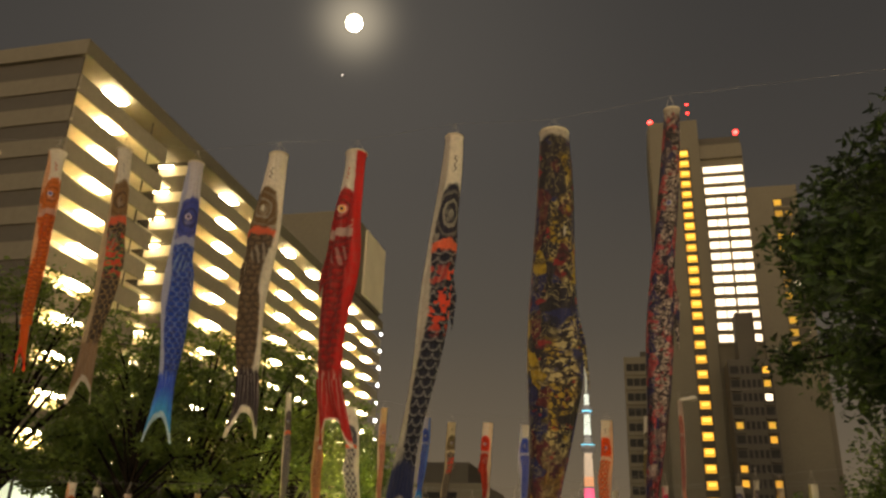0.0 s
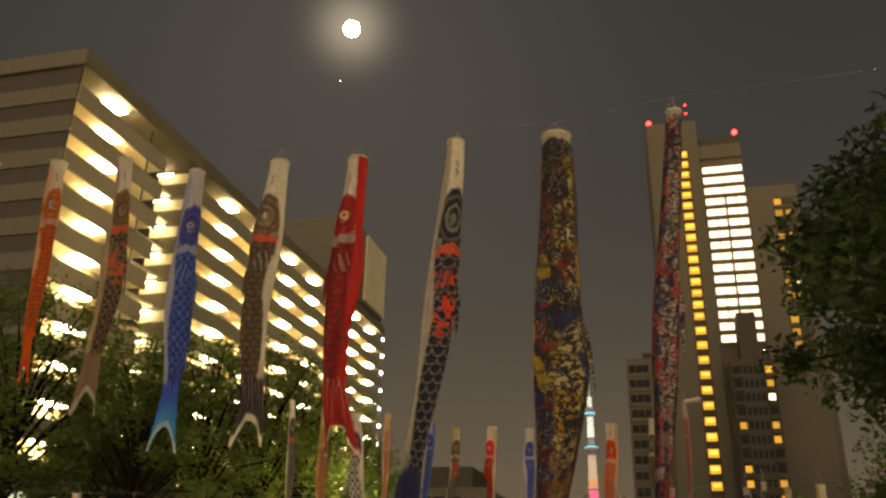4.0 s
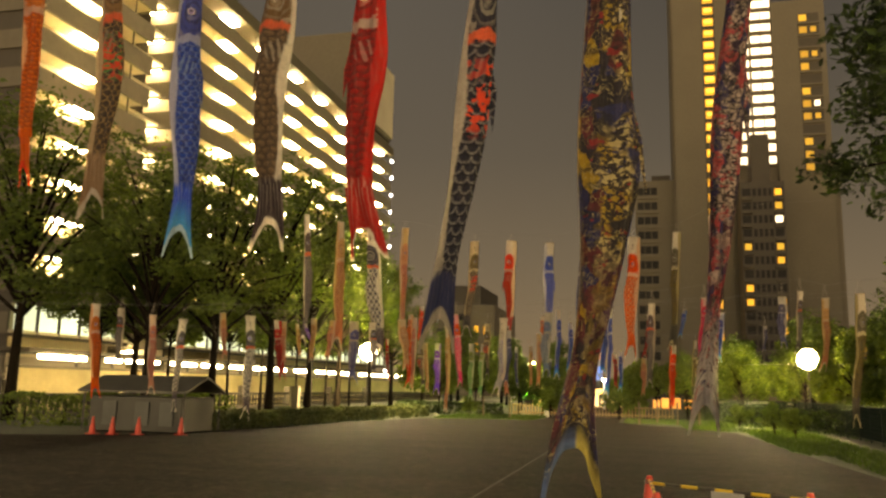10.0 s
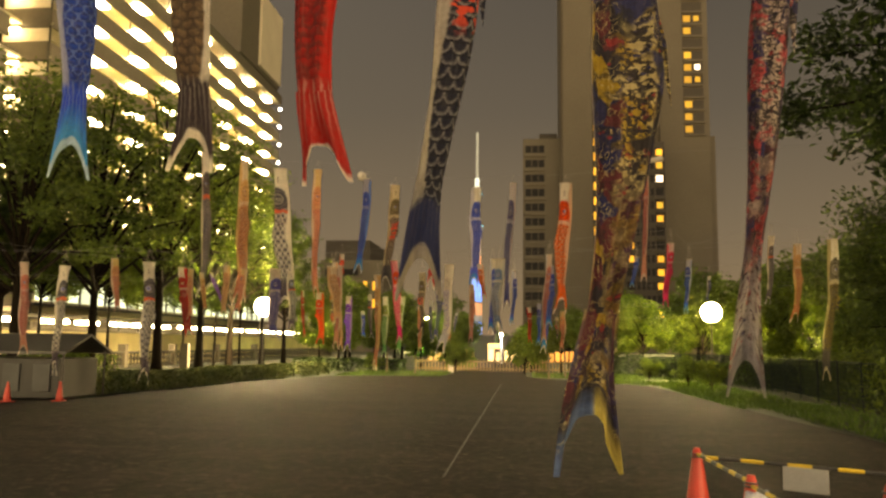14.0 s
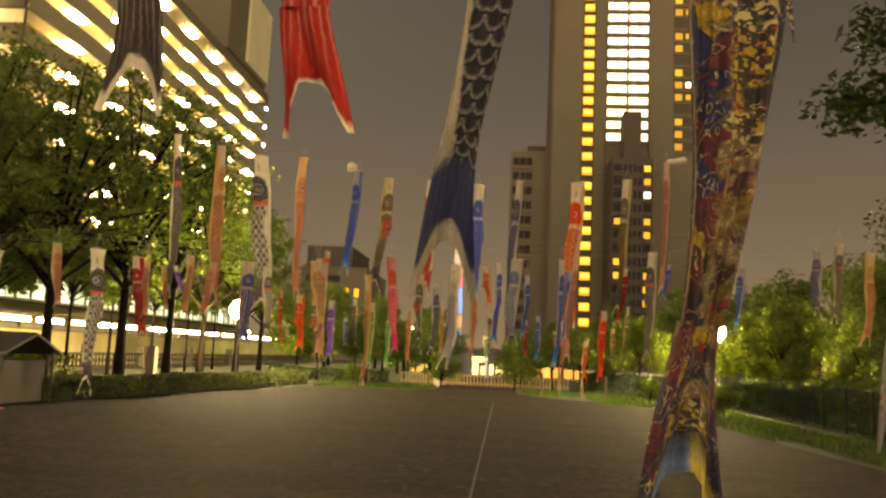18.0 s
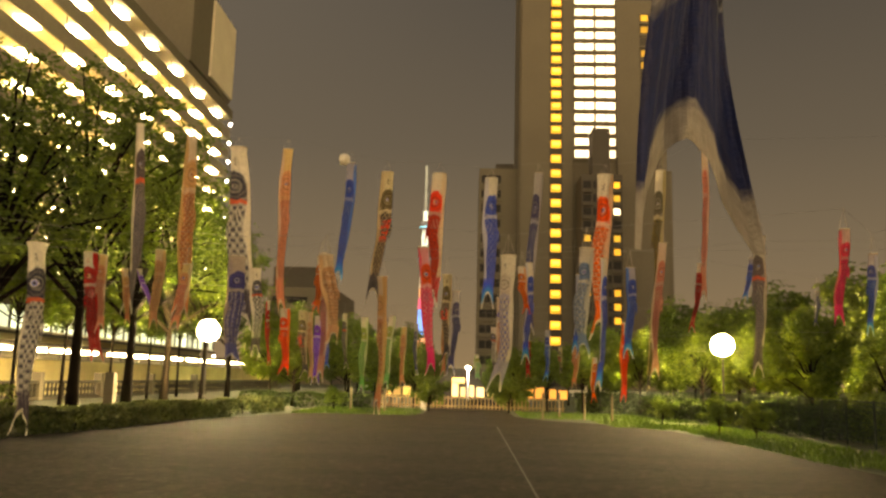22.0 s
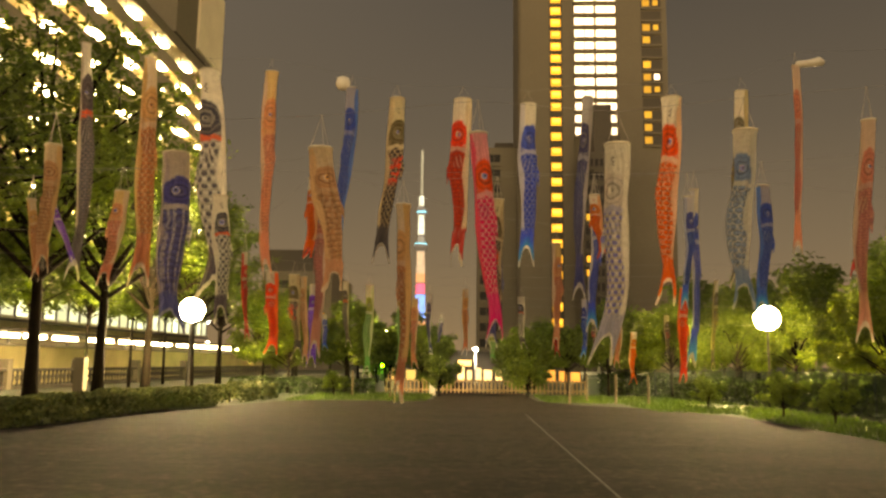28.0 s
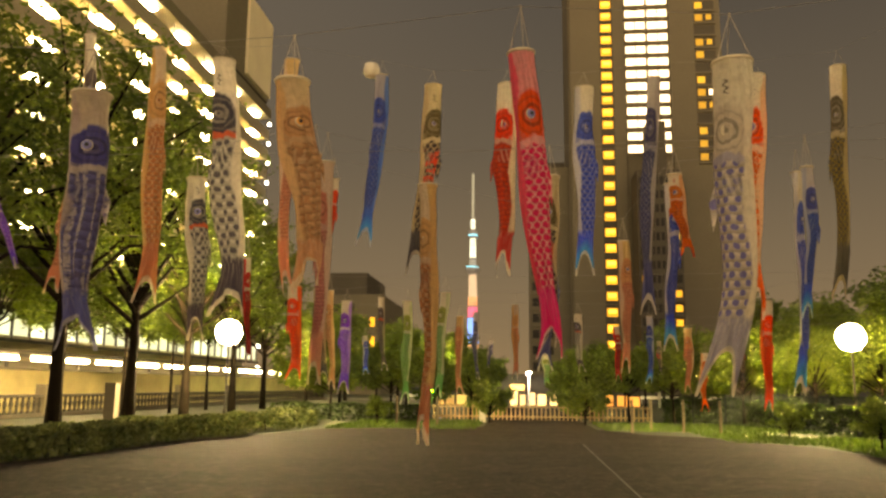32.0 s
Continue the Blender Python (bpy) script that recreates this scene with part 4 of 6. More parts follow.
def hang(kind, x, y, z, length, width, drift, hood=""):
    """A limp cloth carp that hangs by its mouth; its tail drifts sideways by that much."""
    rnd = random.Random(int(1000 * (x + 50) + 10 * y))
    size = "huge" if length > 4.6 else "large" if length > 2.8 else "small"
    b = empty("carp_streamer", x, y, z, label=f"{size} {WORDS.get(kind, kind)} cloth carp streamer on a wire", category="carp streamer", group="carp streamers on the wires")
    mat = cloth(kind)
    nu, nv = 36, max(16, min(44, int(length * 8)))
    flip = math.pi if rnd.random() < 0.45 else 0.0
    small = length < 4.6
    yaw, ph = rnd.uniform(-0.6, 0.6) if small else rnd.uniform(-0.3, 0.3), rnd.uniform(0, 6)
    fold = rnd.uniform(0.05, 0.28) if small else 0.06
    bow = rnd.uniform(-0.02, 0.02) * length
    twist = rnd.uniform(-0.5, 0.5)
    bulge_at, bulge = rnd.uniform(0.3, 0.5), rnd.uniform(0.06, 0.2)
    mouth, full = (0.29, 0.50) if length > 4.6 else (0.40, 0.34)
    limp = rnd.uniform(0.7, 1.1)

    def centre(v):
        return Vector((drift * v ** 1.3 + bow * math.sin(math.pi * v) + (0.09 + 0.3 * fold) * width * math.sin((8 if small else 11) * v + ph) * v, 0.035 * length * math.sin(2.6 * v + ph) * v, -length * v))

    def half(v):
        h = mouth + (0.48 - mouth) * math.sin(v / full * math.pi / 2) if v < full else 0.48 - (0.24 if length > 7 else 0.18) * ((v - full) / (0.82 - full)) ** 1.2
        h *= 1 - fold * min(1, 4 * v) * (0.5 + 0.5 * math.sin(7.5 * v + 2 * ph))
        return width * (h + 0.03 * math.sin(13 * v + ph) * min(1, 3 * v))

    def turn_at(v):
        return flip + yaw + twist * math.sin(2.4 * v + ph) * v

    def on(v, a):
        """A point of the cloth; a runs round it from one flank over the front to the other."""
        round_ = max(0.0, 1 - v / 0.10) ** 1.5
        flat = 0.92 * round_ + (1 - round_) * (0.16 + 0.10 * math.sin(7 * v + ph) ** 2)
        h = half(v)
        c, sn = math.cos(a), math.sin(a)
        lx = -h * c
        if c < 0:
            lx *= 1 + bulge * math.exp(-((v - bulge_at) / 0.07) ** 2)
        fade = min(1, v * 6)
        ly = -h * flat * sn + fade * limp * width * (0.065 * math.sin(7 * c + ph + 2.5 * v) + 0.028 * math.sin(15 * c + 9 * v + 2 * ph)) + fade * 0.03 * width * math.sin(19 * v + 3 * c) + (fade * 0.045 * width * math.sin(19 * c + 4 * v + 3 * ph) if small else 0.0)
        t = turn_at(v)
        return centre(v) + Vector((lx * math.cos(t) - ly * math.sin(t), lx * math.sin(t) + ly * math.cos(t), 0))

    def ring(v, k):
        return on(v, 2 * math.pi * k / nu)

    ratio = length / width
    bm = bmesh.new()
    uvl, grid_l = bm.loops.layers.uv.new("UVMap"), bm.loops.layers.uv.new("grid")
    vs = [0.80 * j / nv for j in range(nv + 1)]
    grid = [[bm.verts.new(ring(v, k)) for k in range(nu)] for v in vs]
    for j in range(nv):
        for k in range(nu):
            f = bm.faces.new((grid[j][k], grid[j + 1][k], grid[j + 1][(k + 1) % nu], grid[j][(k + 1) % nu]))
            for lp, (uu, vv) in zip(f.loops, ((k, j), (k, j + 1), (k + 1, j + 1), (k + 1, j))):
                lp[uvl].uv = (uu / nu, vs[vv])
                lp[grid_l].uv = ((1 - abs(2 * uu / nu - 1)) * 4.6, vs[vv] * ratio * 4.2)
    part("body", bm, mat, b, smooth=True)
    # forked tail, two layers of cloth
    bm = bmesh.new()
    uvl, grid_l = bm.loops.layers.uv.new("UVMap"), bm.loops.layers.uv.new("grid")
    ns, nt = 16, 10
    flare = rnd.uniform(0.32, 0.54) if small else rnd.uniform(0.44, 0.58)
    fork = min(0.36 if length > 8.2 else 0.50 if length > 7 else 0.40 if length > 4.6 else 0.62, 0.9 * width / (0.2 * length))
    curl = rnd.uniform(-0.5, 0.5)

    def tail(s, q, layer):
        reach = 1 - fork * (1 - min(1.0, abs(s) / 0.86) ** 2.2)
        v = 0.795 + 0.205 * q * reach
        root = half(0.80) / width
        w = width * (root + (flare - root) * q ** 1.3)
        c = centre(v)
        rip = width * (0.06 * math.sin(6 * s + ph + 2.5 * q) + 0.03 * math.sin(14 * s + 5 * q)) * (0.4 + q) + curl * width * 0.5 * q * q * s * s
        lx, ly = w * s * (1 - 0.12 * q * (s * curl > 0)), rip + layer * (0.05 * width * (1 - q) * (1 - s * s) + 0.003)
        t = turn_at(0.8) + 0.4 * curl * q
        return c + Vector((lx * math.cos(t) - ly * math.sin(t), lx * math.sin(t) + ly * math.cos(t), 0)), v

    for layer in (-1, 1):
        g = [[(bm.verts.new(p), v) for p, v in (tail(-1 + 2 * i / ns, q / nt, layer) for i in range(ns + 1))] for q in range(nt + 1)]
        for q in range(nt):
            for i in range(ns):
                f = bm.faces.new([g[q][i][0], g[q + 1][i][0], g[q + 1][i + 1][0], g[q][i + 1][0]])
                for lp, (ii, qq) in zip(f.loops, ((i, q), (i, q + 1), (i + 1, q + 1), (i + 1, q))):
                    vv = 0.795 + 0.205 * qq / nt
                    lp[uvl].uv = (0.5 * ii / ns, vv)
                    lp[grid_l].uv = (ii / ns * 4.6, vv * ratio * 4.2)
    part("tail", bm, mat, b, "forked tail with pale tips", smooth=True)
    # mouth ring and bridle
    bm = bmesh.new()
    pts = [ring(0.0, k) for k in range(nu)]
    add_tube(bm, pts + pts[:1], 0.009 + 0.008 * (length > 4.6), 6, cap=False)
    part("mouth_ring", bm, M_RING, b)
    for k in (0, nu // 3, 2 * nu // 3):
        part("bridle_cord", tube([pts[k], Vector((0, 0, 0.28))], 0.0025, 5), M_CORD, b)
    part("wire_clip", box(-0.005, -0.005, 0.268, 0.005, 0.005, 0.288, 0.001), M_CORD, b)
    # printed eyes, one on each flank
    for a in (1.85, -1.85):
        v = 0.215
        p = on(v, a)
        e1, e2 = on(v, a + 0.12) - p, on(v + 0.01, a) - p
        nrm = e1.cross(e2).normalized()
        if nrm.dot(p - centre(v)) < 0:
            nrm = -nrm
        m = Matrix.Translation(p + nrm * 0.012) @ nrm.to_track_quat("Z", "Y").to_matrix().to_4x4()
        r = width * (0.16 if kind in ("collage", "pink", "dotted", "cream_red", "orange_white") else 0.12)
        eye = None
        for nm, rr, mt, up in (("eye", 1.0, M_EYE, 0.0), ("iris", 0.84, M_IRIS if kind in ("red", "brown", "black_red", "tan", "rust") else M_IRIS_BLUE, 0.006), ("pupil", 0.40, M_PUPIL, 0.012)):
            bm = bmesh.new()
            bmesh.ops.create_cone(bm, cap_ends=True, segments=18, radius1=r * rr, radius2=r * rr * 0.94, depth=0.006, matrix=Matrix.Translation(nrm * up) @ m)
            ob = part(nm, bm, mt, eye or b, "round printed eye" if nm == "eye" else "")
            eye = eye or ob
    # side fin
    p, q = on(0.38, math.pi), on(0.47, math.pi)
    out = (p - centre(0.38)).normalized()
    bm = bmesh.new()
    fr = [bm.verts.new(r_) for r_ in (p, q, q + out * width * 0.10 + Vector((0, 0, -0.05 * length)), p + out * width * 0.12 + Vector((0, 0, -0.05 * length)))]
    ex = bmesh.ops.extrude_face_region(bm, geom=[bm.faces.new(fr)])
    for vtx in [gg for gg in ex["geom"] if isinstance(gg, bmesh.types.BMVert)]:
        vtx.co.y += 0.008
    uvl, grid_l = bm.loops.layers.uv.new("UVMap"), bm.loops.layers.uv.new("grid")
    for fc in bm.faces:
        for lp in fc.loops:
            lp[uvl].uv, lp[grid_l].uv = (0.3, 0.60), (lp.vert.co.x * 9, lp.vert.co.z * 9)
    part("fin", bm, mat, b, "small side fin")
    if hood == "ball":
        part("mouth_bag", lathe([(0.03, -0.03), (0.11, 0.0), (0.145, 0.11), (0.12, 0.22), (0.04, 0.26)], 16, -0.19, 0), M_EYE, b, "mouth cloth blown into a pale ball", smooth=True)
    if hood == "bent":
        part("mouth_fold", tube([(0, 0, -0.05), (0.06, 0, 0.04), (0.25, 0, 0.06), (0.48, 0, 0.10), (0.56, 0, 0.06)], (0.05, 0.07, 0.07, 0.09, 0.05), 10), M_EYE, b, "mouth cloth folded over sideways", smooth=True)
    return b


def wire(x0, z0, y, x1, z1, points):
    """A cable across the park at that depth, through the tops of its carps."""
    pts = [(x0, y, z0)] + [(x, y, z + 0.28) for x, z in sorted(points)] + [(x1, y, z1)]
    ob = part("wire", tube(pts, 0.002, 5), M_WIRE)
    tagged(ob, "thin steel wire stretched across the park", "wire", group="wires across the park")


# the wire at 7.7 m
hang("collage", 1.76, 7.70, 8.80, 8.45, 0.84, -0.54)
hang("black_red", 0.01, 7.70, 8.90, 6.75, 0.52, -0.66)
hang("red", -1.80, 7.70, 8.74, 5.22, 0.66, -0.03)
hang("brown", -3.33, 7.70, 8.85, 5.16, 0.58, -0.16)
hang("blue", -5.03, 7.70, 8.83, 5.22, 0.50, 0.16)
hang("patchwork", -6.67, 7.70, 9.27, 5.06, 0.50, 0.25)
hang("orange", -8.21, 7.70, 9.37, 4.48, 0.44, 0.12)
hang("rust", -9.83, 7.70, 9.56, 3.49, 0.39, 0.81)
hang("dark_collage", 3.72, 7.70, 9.05, 7.88, 0.42, -0.84)
wire(-23, 10.06, 7.7, 10.2, 9.55, [(-9.83, 9.56), (-8.21, 9.37), (-6.67, 9.27), (-5.03, 8.83), (-3.33, 8.85), (-1.80, 8.74), (0.01, 8.90), (1.76, 8.80), (3.72, 9.05)])
# the wire at 23.9 m
hang("grey_black", -10.07, 23.90, 7.90, 4.87, 0.33, 0.08)
hang("rust", -8.70, 23.90, 7.58, 4.65, 0.42, -0.02)
hang("dotted", -7.47, 23.90, 7.31, 4.62, 0.72, 0.30)
hang("salmon", -6.20, 23.90, 7.29, 4.21, 0.34, 0.06)
hang("blue_plain", -4.56, 23.90, 6.95, 3.05, 0.29, -0.30, "ball")
hang("yellow_black", -3.64, 23.90, 6.74, 3.32, 0.38, -0.29)
hang("cream_red", -2.33, 23.90, 6.72, 3.37, 0.44, -0.10)
hang("blue_white", -1.02, 23.90, 6.63, 3.28, 0.40, -0.00)
hang("navy", 0.16, 23.90, 6.78, 4.05, 0.27, -0.26)
hang("orange_white", 1.81, 23.90, 6.76, 4.11, 0.50, -0.25)
hang("black_gold", 3.19, 23.90, 6.90, 3.92, 0.31, -0.26)
hang("faded_pink", 4.28, 23.90, 7.43, 3.76, 0.19, -0.11, "bent")
wire(-23, 8.40, 23.9, 10.2, 7.93, [(-10.07, 7.90), (-8.70, 7.58), (-7.47, 7.31), (-6.20, 7.29), (-4.56, 6.95), (-3.64, 6.74), (-2.33, 6.72), (-1.02, 6.63), (0.16, 6.78), (1.81, 6.76), (3.19, 6.90), (4.28, 7.43)])
# the wire at 14.8 m
hang("orange", -11.80, 14.80, 3.63, 2.42, 0.29, 0.31)
hang("grey_black", -11.02, 14.80, 3.51, 1.48, 0.21, 0.01)
hang("dotted", -9.19, 14.80, 3.23, 2.29, 0.29, -0.10)
hang("salmon", -8.09, 14.80, 3.39, 1.15, 0.18, 0.15)
hang("dotted", -7.33, 14.80, 3.31, 2.53, 0.34, -0.05)
hang("red", -6.59, 14.80, 3.20, 1.46, 0.22, 0.19)
hang("salmon", -6.41, 14.80, 3.17, 1.05, 0.13, 0.07)
hang("tan", -5.64, 14.80, 3.25, 1.06, 0.16, -0.06)
hang("stripe_blue", -4.60, 14.80, 3.18, 1.47, 0.28, -0.02)
hang("tan", -3.41, 14.80, 3.23, 1.18, 0.24, 0.19)
hang("pink", -2.12, 14.80, 3.36, 1.68, 0.18, 0.14)
hang("white_blue", -0.99, 14.80, 3.27, 1.77, 0.26, -0.14)
hang("teal", 0.04, 14.80, 3.39, 1.44, 0.24, -0.08)
hang("faded_pink", 1.03, 14.80, 3.48, 1.78, 0.13, -0.15)
hang("grey_black", 2.29, 14.80, 3.59, 1.82, 0.18, -0.07)
hang("magenta", 3.39, 14.80, 3.71, 1.26, 0.16, -0.13)
hang("blue", 3.74, 14.80, 3.39, 1.06, 0.13, -0.07)
hang("navy", 4.95, 14.80, 3.72, 1.08, 0.21, -0.04)
hang("grey_black", 5.31, 14.80, 3.84, 1.32, 0.15, -0.10)
hang("rust", 5.79, 14.80, 3.69, 1.51, 0.18, -0.09)
hang("black_gold", 6.45, 14.80, 3.78, 2.71, 0.23, -0.22)
wire(-19.5, 4.13, 14.8, 9.4, 4.28, [(-11.80, 3.63), (-11.02, 3.51), (-9.19, 3.23), (-8.09, 3.39), (-7.33, 3.31), (-6.59, 3.20), (-6.41, 3.17), (-5.64, 3.25), (-4.60, 3.18), (-3.41, 3.23), (-2.12, 3.36), (-0.99, 3.27), (0.04, 3.39), (1.03, 3.48), (2.29, 3.59), (3.39, 3.71), (3.74, 3.39), (4.95, 3.72), (5.31, 3.84), (5.79, 3.69), (6.45, 3.78)])
# the wire at 17.4 m
hang("faded_pink", -11.84, 17.40, 3.57, 2.30, 0.26, 0.08)
hang("salmon", -6.20, 17.40, 3.42, 1.09, 0.20, -0.13)
hang("dotted", -5.05, 17.40, 3.37, 1.46, 0.22, 0.10)
hang("orange", -3.97, 17.40, 3.58, 0.92, 0.16, -0.03)
hang("rust", -2.94, 17.40, 3.28, 2.22, 0.22, 0.01)
hang("yellow_black", -1.87, 17.40, 3.34, 1.47, 0.20, -0.02)
hang("blue_plain", 1.12, 17.40, 3.52, 1.48, 0.17, -0.06)
hang("red", 2.24, 17.40, 3.61, 1.13, 0.12, -0.15)
hang("blue_plain", 3.09, 17.40, 3.71, 0.70, 0.11, -0.13)
hang("rust", -7.26, 17.40, 3.32, 0.95, 0.13, 0.12)
hang("purple", -7.01, 17.40, 3.32, 0.77, 0.11, 0.35)
hang("blue", 0.28, 17.40, 3.39, 1.27, 0.12, -0.06)
hang("faded_pink", -3.85, 17.40, 3.50, 1.96, 0.17, -0.03)
wire(-19.5, 4.07, 18.6, 9.4, 4.21, [(-0.58, 3.66)])
wire(-19.5, 4.07, 17.4, 9.4, 4.21, [(-11.84, 3.57), (-7.26, 3.32), (-7.01, 3.32), (-6.20, 3.42), (-5.05, 3.37), (-3.97, 3.58), (-3.85, 3.50), (-2.94, 3.28), (-1.87, 3.34), (0.28, 3.39), (1.12, 3.52), (2.24, 3.61), (3.09, 3.71)])
# the wire at 20.2 m
hang("navy", 5.31, 20.20, 3.52, 0.68, 0.13, -0.05)
hang("red", -5.53, 20.20, 3.09, 1.29, 0.10, 0.09)
hang("blue_white", 1.15, 20.20, 4.09, 2.62, 0.17, -0.13)
hang("blue_white", -0.33, 20.20, 3.97, 2.00, 0.17, -0.08)
hang("salmon", -0.90, 20.20, 3.27, 1.56, 0.17, -0.04)
hang("navy", -1.77, 20.20, 3.37, 1.64, 0.19, -0.06)
hang("orange_red", -4.46, 20.20, 4.09, 1.08, 0.17, -0.10)
hang("orange", -0.58, 18.60, 3.66, 0.84, 0.17, 0.08)
wire(-19.5, 3.59, 20.2, 9.4, 4.02, [(-5.53, 3.09), (-4.46, 4.09), (-1.77, 3.37), (-0.90, 3.27), (-0.33, 3.97), (1.15, 4.09), (5.31, 3.52)])
# the wire at 25.0 m
hang("orange_red", -6.30, 25.00, 3.34, 1.73, 0.30, 0.06)
hang("yellow_black", -5.83, 25.00, 3.29, 1.75, 0.27, 0.12)
hang("tan", -5.63, 25.00, 3.25, 1.80, 0.19, 0.11)
hang("green", -3.49, 25.00, 3.21, 1.88, 0.23, -0.12)
wire(-20.8, 3.84, 25.0, 13.2, 3.71, [(-6.30, 3.34), (-5.83, 3.29), (-5.63, 3.25), (-3.49, 3.21)])
# the wire at 28.3 m
hang("purple", -6.04, 28.30, 3.41, 2.06, 0.28, 0.01)
hang("grey_black", -5.25, 28.30, 3.49, 1.63, 0.17, 0.08)
hang("green", -4.66, 28.30, 3.40, 2.26, 0.26, -0.07)
hang("rust", -2.26, 28.30, 3.32, 1.61, 0.17, 0.00)
hang("orange_red", 3.13, 28.30, 3.42, 2.34, 0.26, -0.11)
hang("black_gold", 3.92, 28.30, 3.60, 2.18, 0.14, -0.14)
wire(-20.8, 3.91, 28.3, 13.2, 4.10, [(-6.04, 3.41), (-5.25, 3.49), (-4.66, 3.40), (-2.26, 3.32), (3.13, 3.42), (3.92, 3.60)])
# the wire at 39.0 m
hang("blue_white", -7.70, 39.00, 3.29, 1.37, 0.22, 0.05)
wire(-20.8, 3.79, 39.0, 13.2, 3.79, [(-7.70, 3.29)])
# the wire at 31.2 m
hang("navy", -3.29, 31.20, 3.42, 1.70, 0.17, 0.03)
hang("dotted", -0.69, 31.20, 3.38, 1.46, 0.25, 0.08)
hang("blue", 1.09, 31.20, 3.33, 1.69, 0.19, -0.05)
hang("salmon", 2.03, 31.20, 3.03, 1.60, 0.25, -0.03)
hang("salmon", -3.69, 31.20, 3.32, 2.01, 0.23, 0.01)
wire(-20.8, 3.82, 31.2, 13.2, 3.53, [(-3.69, 3.32), (-3.29, 3.42), (-0.69, 3.38), (1.09, 3.33), (2.03, 3.03)])
# the wire at 44.5 m
hang("navy", -3.39, 44.50, 3.44, 1.12, 0.22, -0.18)
hang("green", -1.15, 44.50, 2.86, 1.22, 0.31, 0.13)
wire(-20.8, 3.94, 44.5, 13.2, 3.36, [(-3.39, 3.44), (-1.15, 2.86)])
# the wire at 35.0 m
hang("yellow_black", 1.94, 35.00, 2.92, 0.98, 0.16, 0.01)
hang("red", 0.69, 35.00, 3.35, 1.62, 0.23, 0.04)
hang("orange", 3.24, 35.00, 2.58, 1.68, 0.23, -0.07)
hang("yellow_black", 4.32, 35.00, 3.13, 1.42, 0.19, -0.04)
wire(-20.8, 3.85, 35.0, 13.2, 3.63, [(0.69, 3.35), (1.94, 2.92), (3.24, 2.58), (4.32, 3.13)])


# ---------- trees, hedges, grass ----------
def leaves(count, blobs, size, rnd, squash=1.0):
    """Vertices and faces of many small bent leaves, spread in and on the given balls."""
    verts, faces = [], []
    weights = [r ** 2 for *_, r in blobs]
    for _ in range(count):
        x, y, z, r = rnd.choices(blobs, weights)[0]
        d = Vector((rnd.gauss(0, 1), rnd.gauss(0, 1), rnd.gauss(0, 1))).normalized()
        c = Vector((x, y, z)) + Vector((d.x, d.y, d.z * squash)) * r * rnd.uniform(0.25, 1.25) * (1 if d.z > -0.3 else 0.85)
        a = Vector((rnd.gauss(0, 1), rnd.gauss(0, 1), rnd.gauss(0, 0.6))).normalized()
        n = (d + 0.8 * Vector((rnd.gauss(0, 1), rnd.gauss(0, 1), rnd.gauss(0, 1)))).normalized()
        b = a.cross(n).normalized()
        s = size * rnd.uniform(0.6, 1.4)
        k = len(verts)
        verts += [c - a * s, c + b * s * 0.42 + n * s * 0.08, c + a * s - n * s * 0.15, c - b * s * 0.42 + n * s * 0.08]
        faces.append((k, k + 1, k + 2, k + 3))
    return verts, faces


def tree(name, height, spread, trunk, seed, count, leaf, mat, label, low=0.42, radius=0.16, limbs=16, clumps=2, tips=()):
    rnd = random.Random(seed)
    b = empty(name, 0, 0, 0, label=label, category="tree")
    lean = Vector((rnd.uniform(-0.05, 0.05), rnd.uniform(-0.05, 0.05), 0))
    stem = [Vector((0, 0, -0.1)) + lean * h + Vector((0, 0, h)) for h in (0, trunk * 0.5, trunk, height * 0.7, height * 0.9)]
    part("trunk", tube(stem, [radius * 1.35, radius, radius * 0.85, radius * 0.4, radius * 0.12], 9), M_BARK, b, smooth=True)
    blobs = []
    for k in range(limbs):
        ang, up = k * 2.4 + rnd.uniform(-0.4, 0.4), (k + rnd.uniform(0, 1)) / limbs
        z = height * (low + (0.92 - low) * up)
        reach = spread * (0.95 - 0.5 * up ** 2) * rnd.uniform(0.7, 1.12)
        end = Vector((math.cos(ang) * reach, math.sin(ang) * reach, z))
        start = stem[2] + (stem[3] - stem[2]) * max(0.0, (z - trunk) / height * 0.8)
        mid = (start + end) / 2 + Vector((0, 0, 0.06 * height))
        part("limb", tube([start, mid, end], [radius * 0.5, radius * 0.3, radius * 0.08], 6), M_BARK, b)
        # leafy fans, one behind the other along the limb
        for q in range(clumps):
            f = 0.35 + 0.65 * (q + 1) / clumps
            at = start.lerp(mid, f * 2) if f < 0.5 else mid.lerp(end, f * 2 - 1)
            r = spread * rnd.uniform(0.13, 0.30) * (16 / limbs) ** 0.3
            blobs.append((at.x + rnd.uniform(-0.5, 0.5), at.y + rnd.uniform(-0.5, 0.5), at.z + rnd.uniform(-0.2, 0.3), r))
    for x, y, z, r in tips:
        end, start = Vector((x, y, z)), stem[2].lerp(stem[3], 0.3)
        mid = (start + end) / 2 + Vector((0, 0, 0.5))
        part("limb", tube([start, mid, end], [radius * 0.5, radius * 0.3, radius * 0.08], 6), M_BARK, b)
        blobs += [(end.x, end.y, end.z, r), (*mid.lerp(end, 0.5), r * 1.1), (*mid, r)]
    blobs.append((0, 0, height * 0.88, spread * 0.38))
    v, f = leaves(count, blobs, leaf, rnd, 0.75 if clumps > 3 else 0.65 if clumps > 2 else 1.0)
    part_ob = pydata("crown", v, f, mat, b, "uneven leafy crown")
    return b


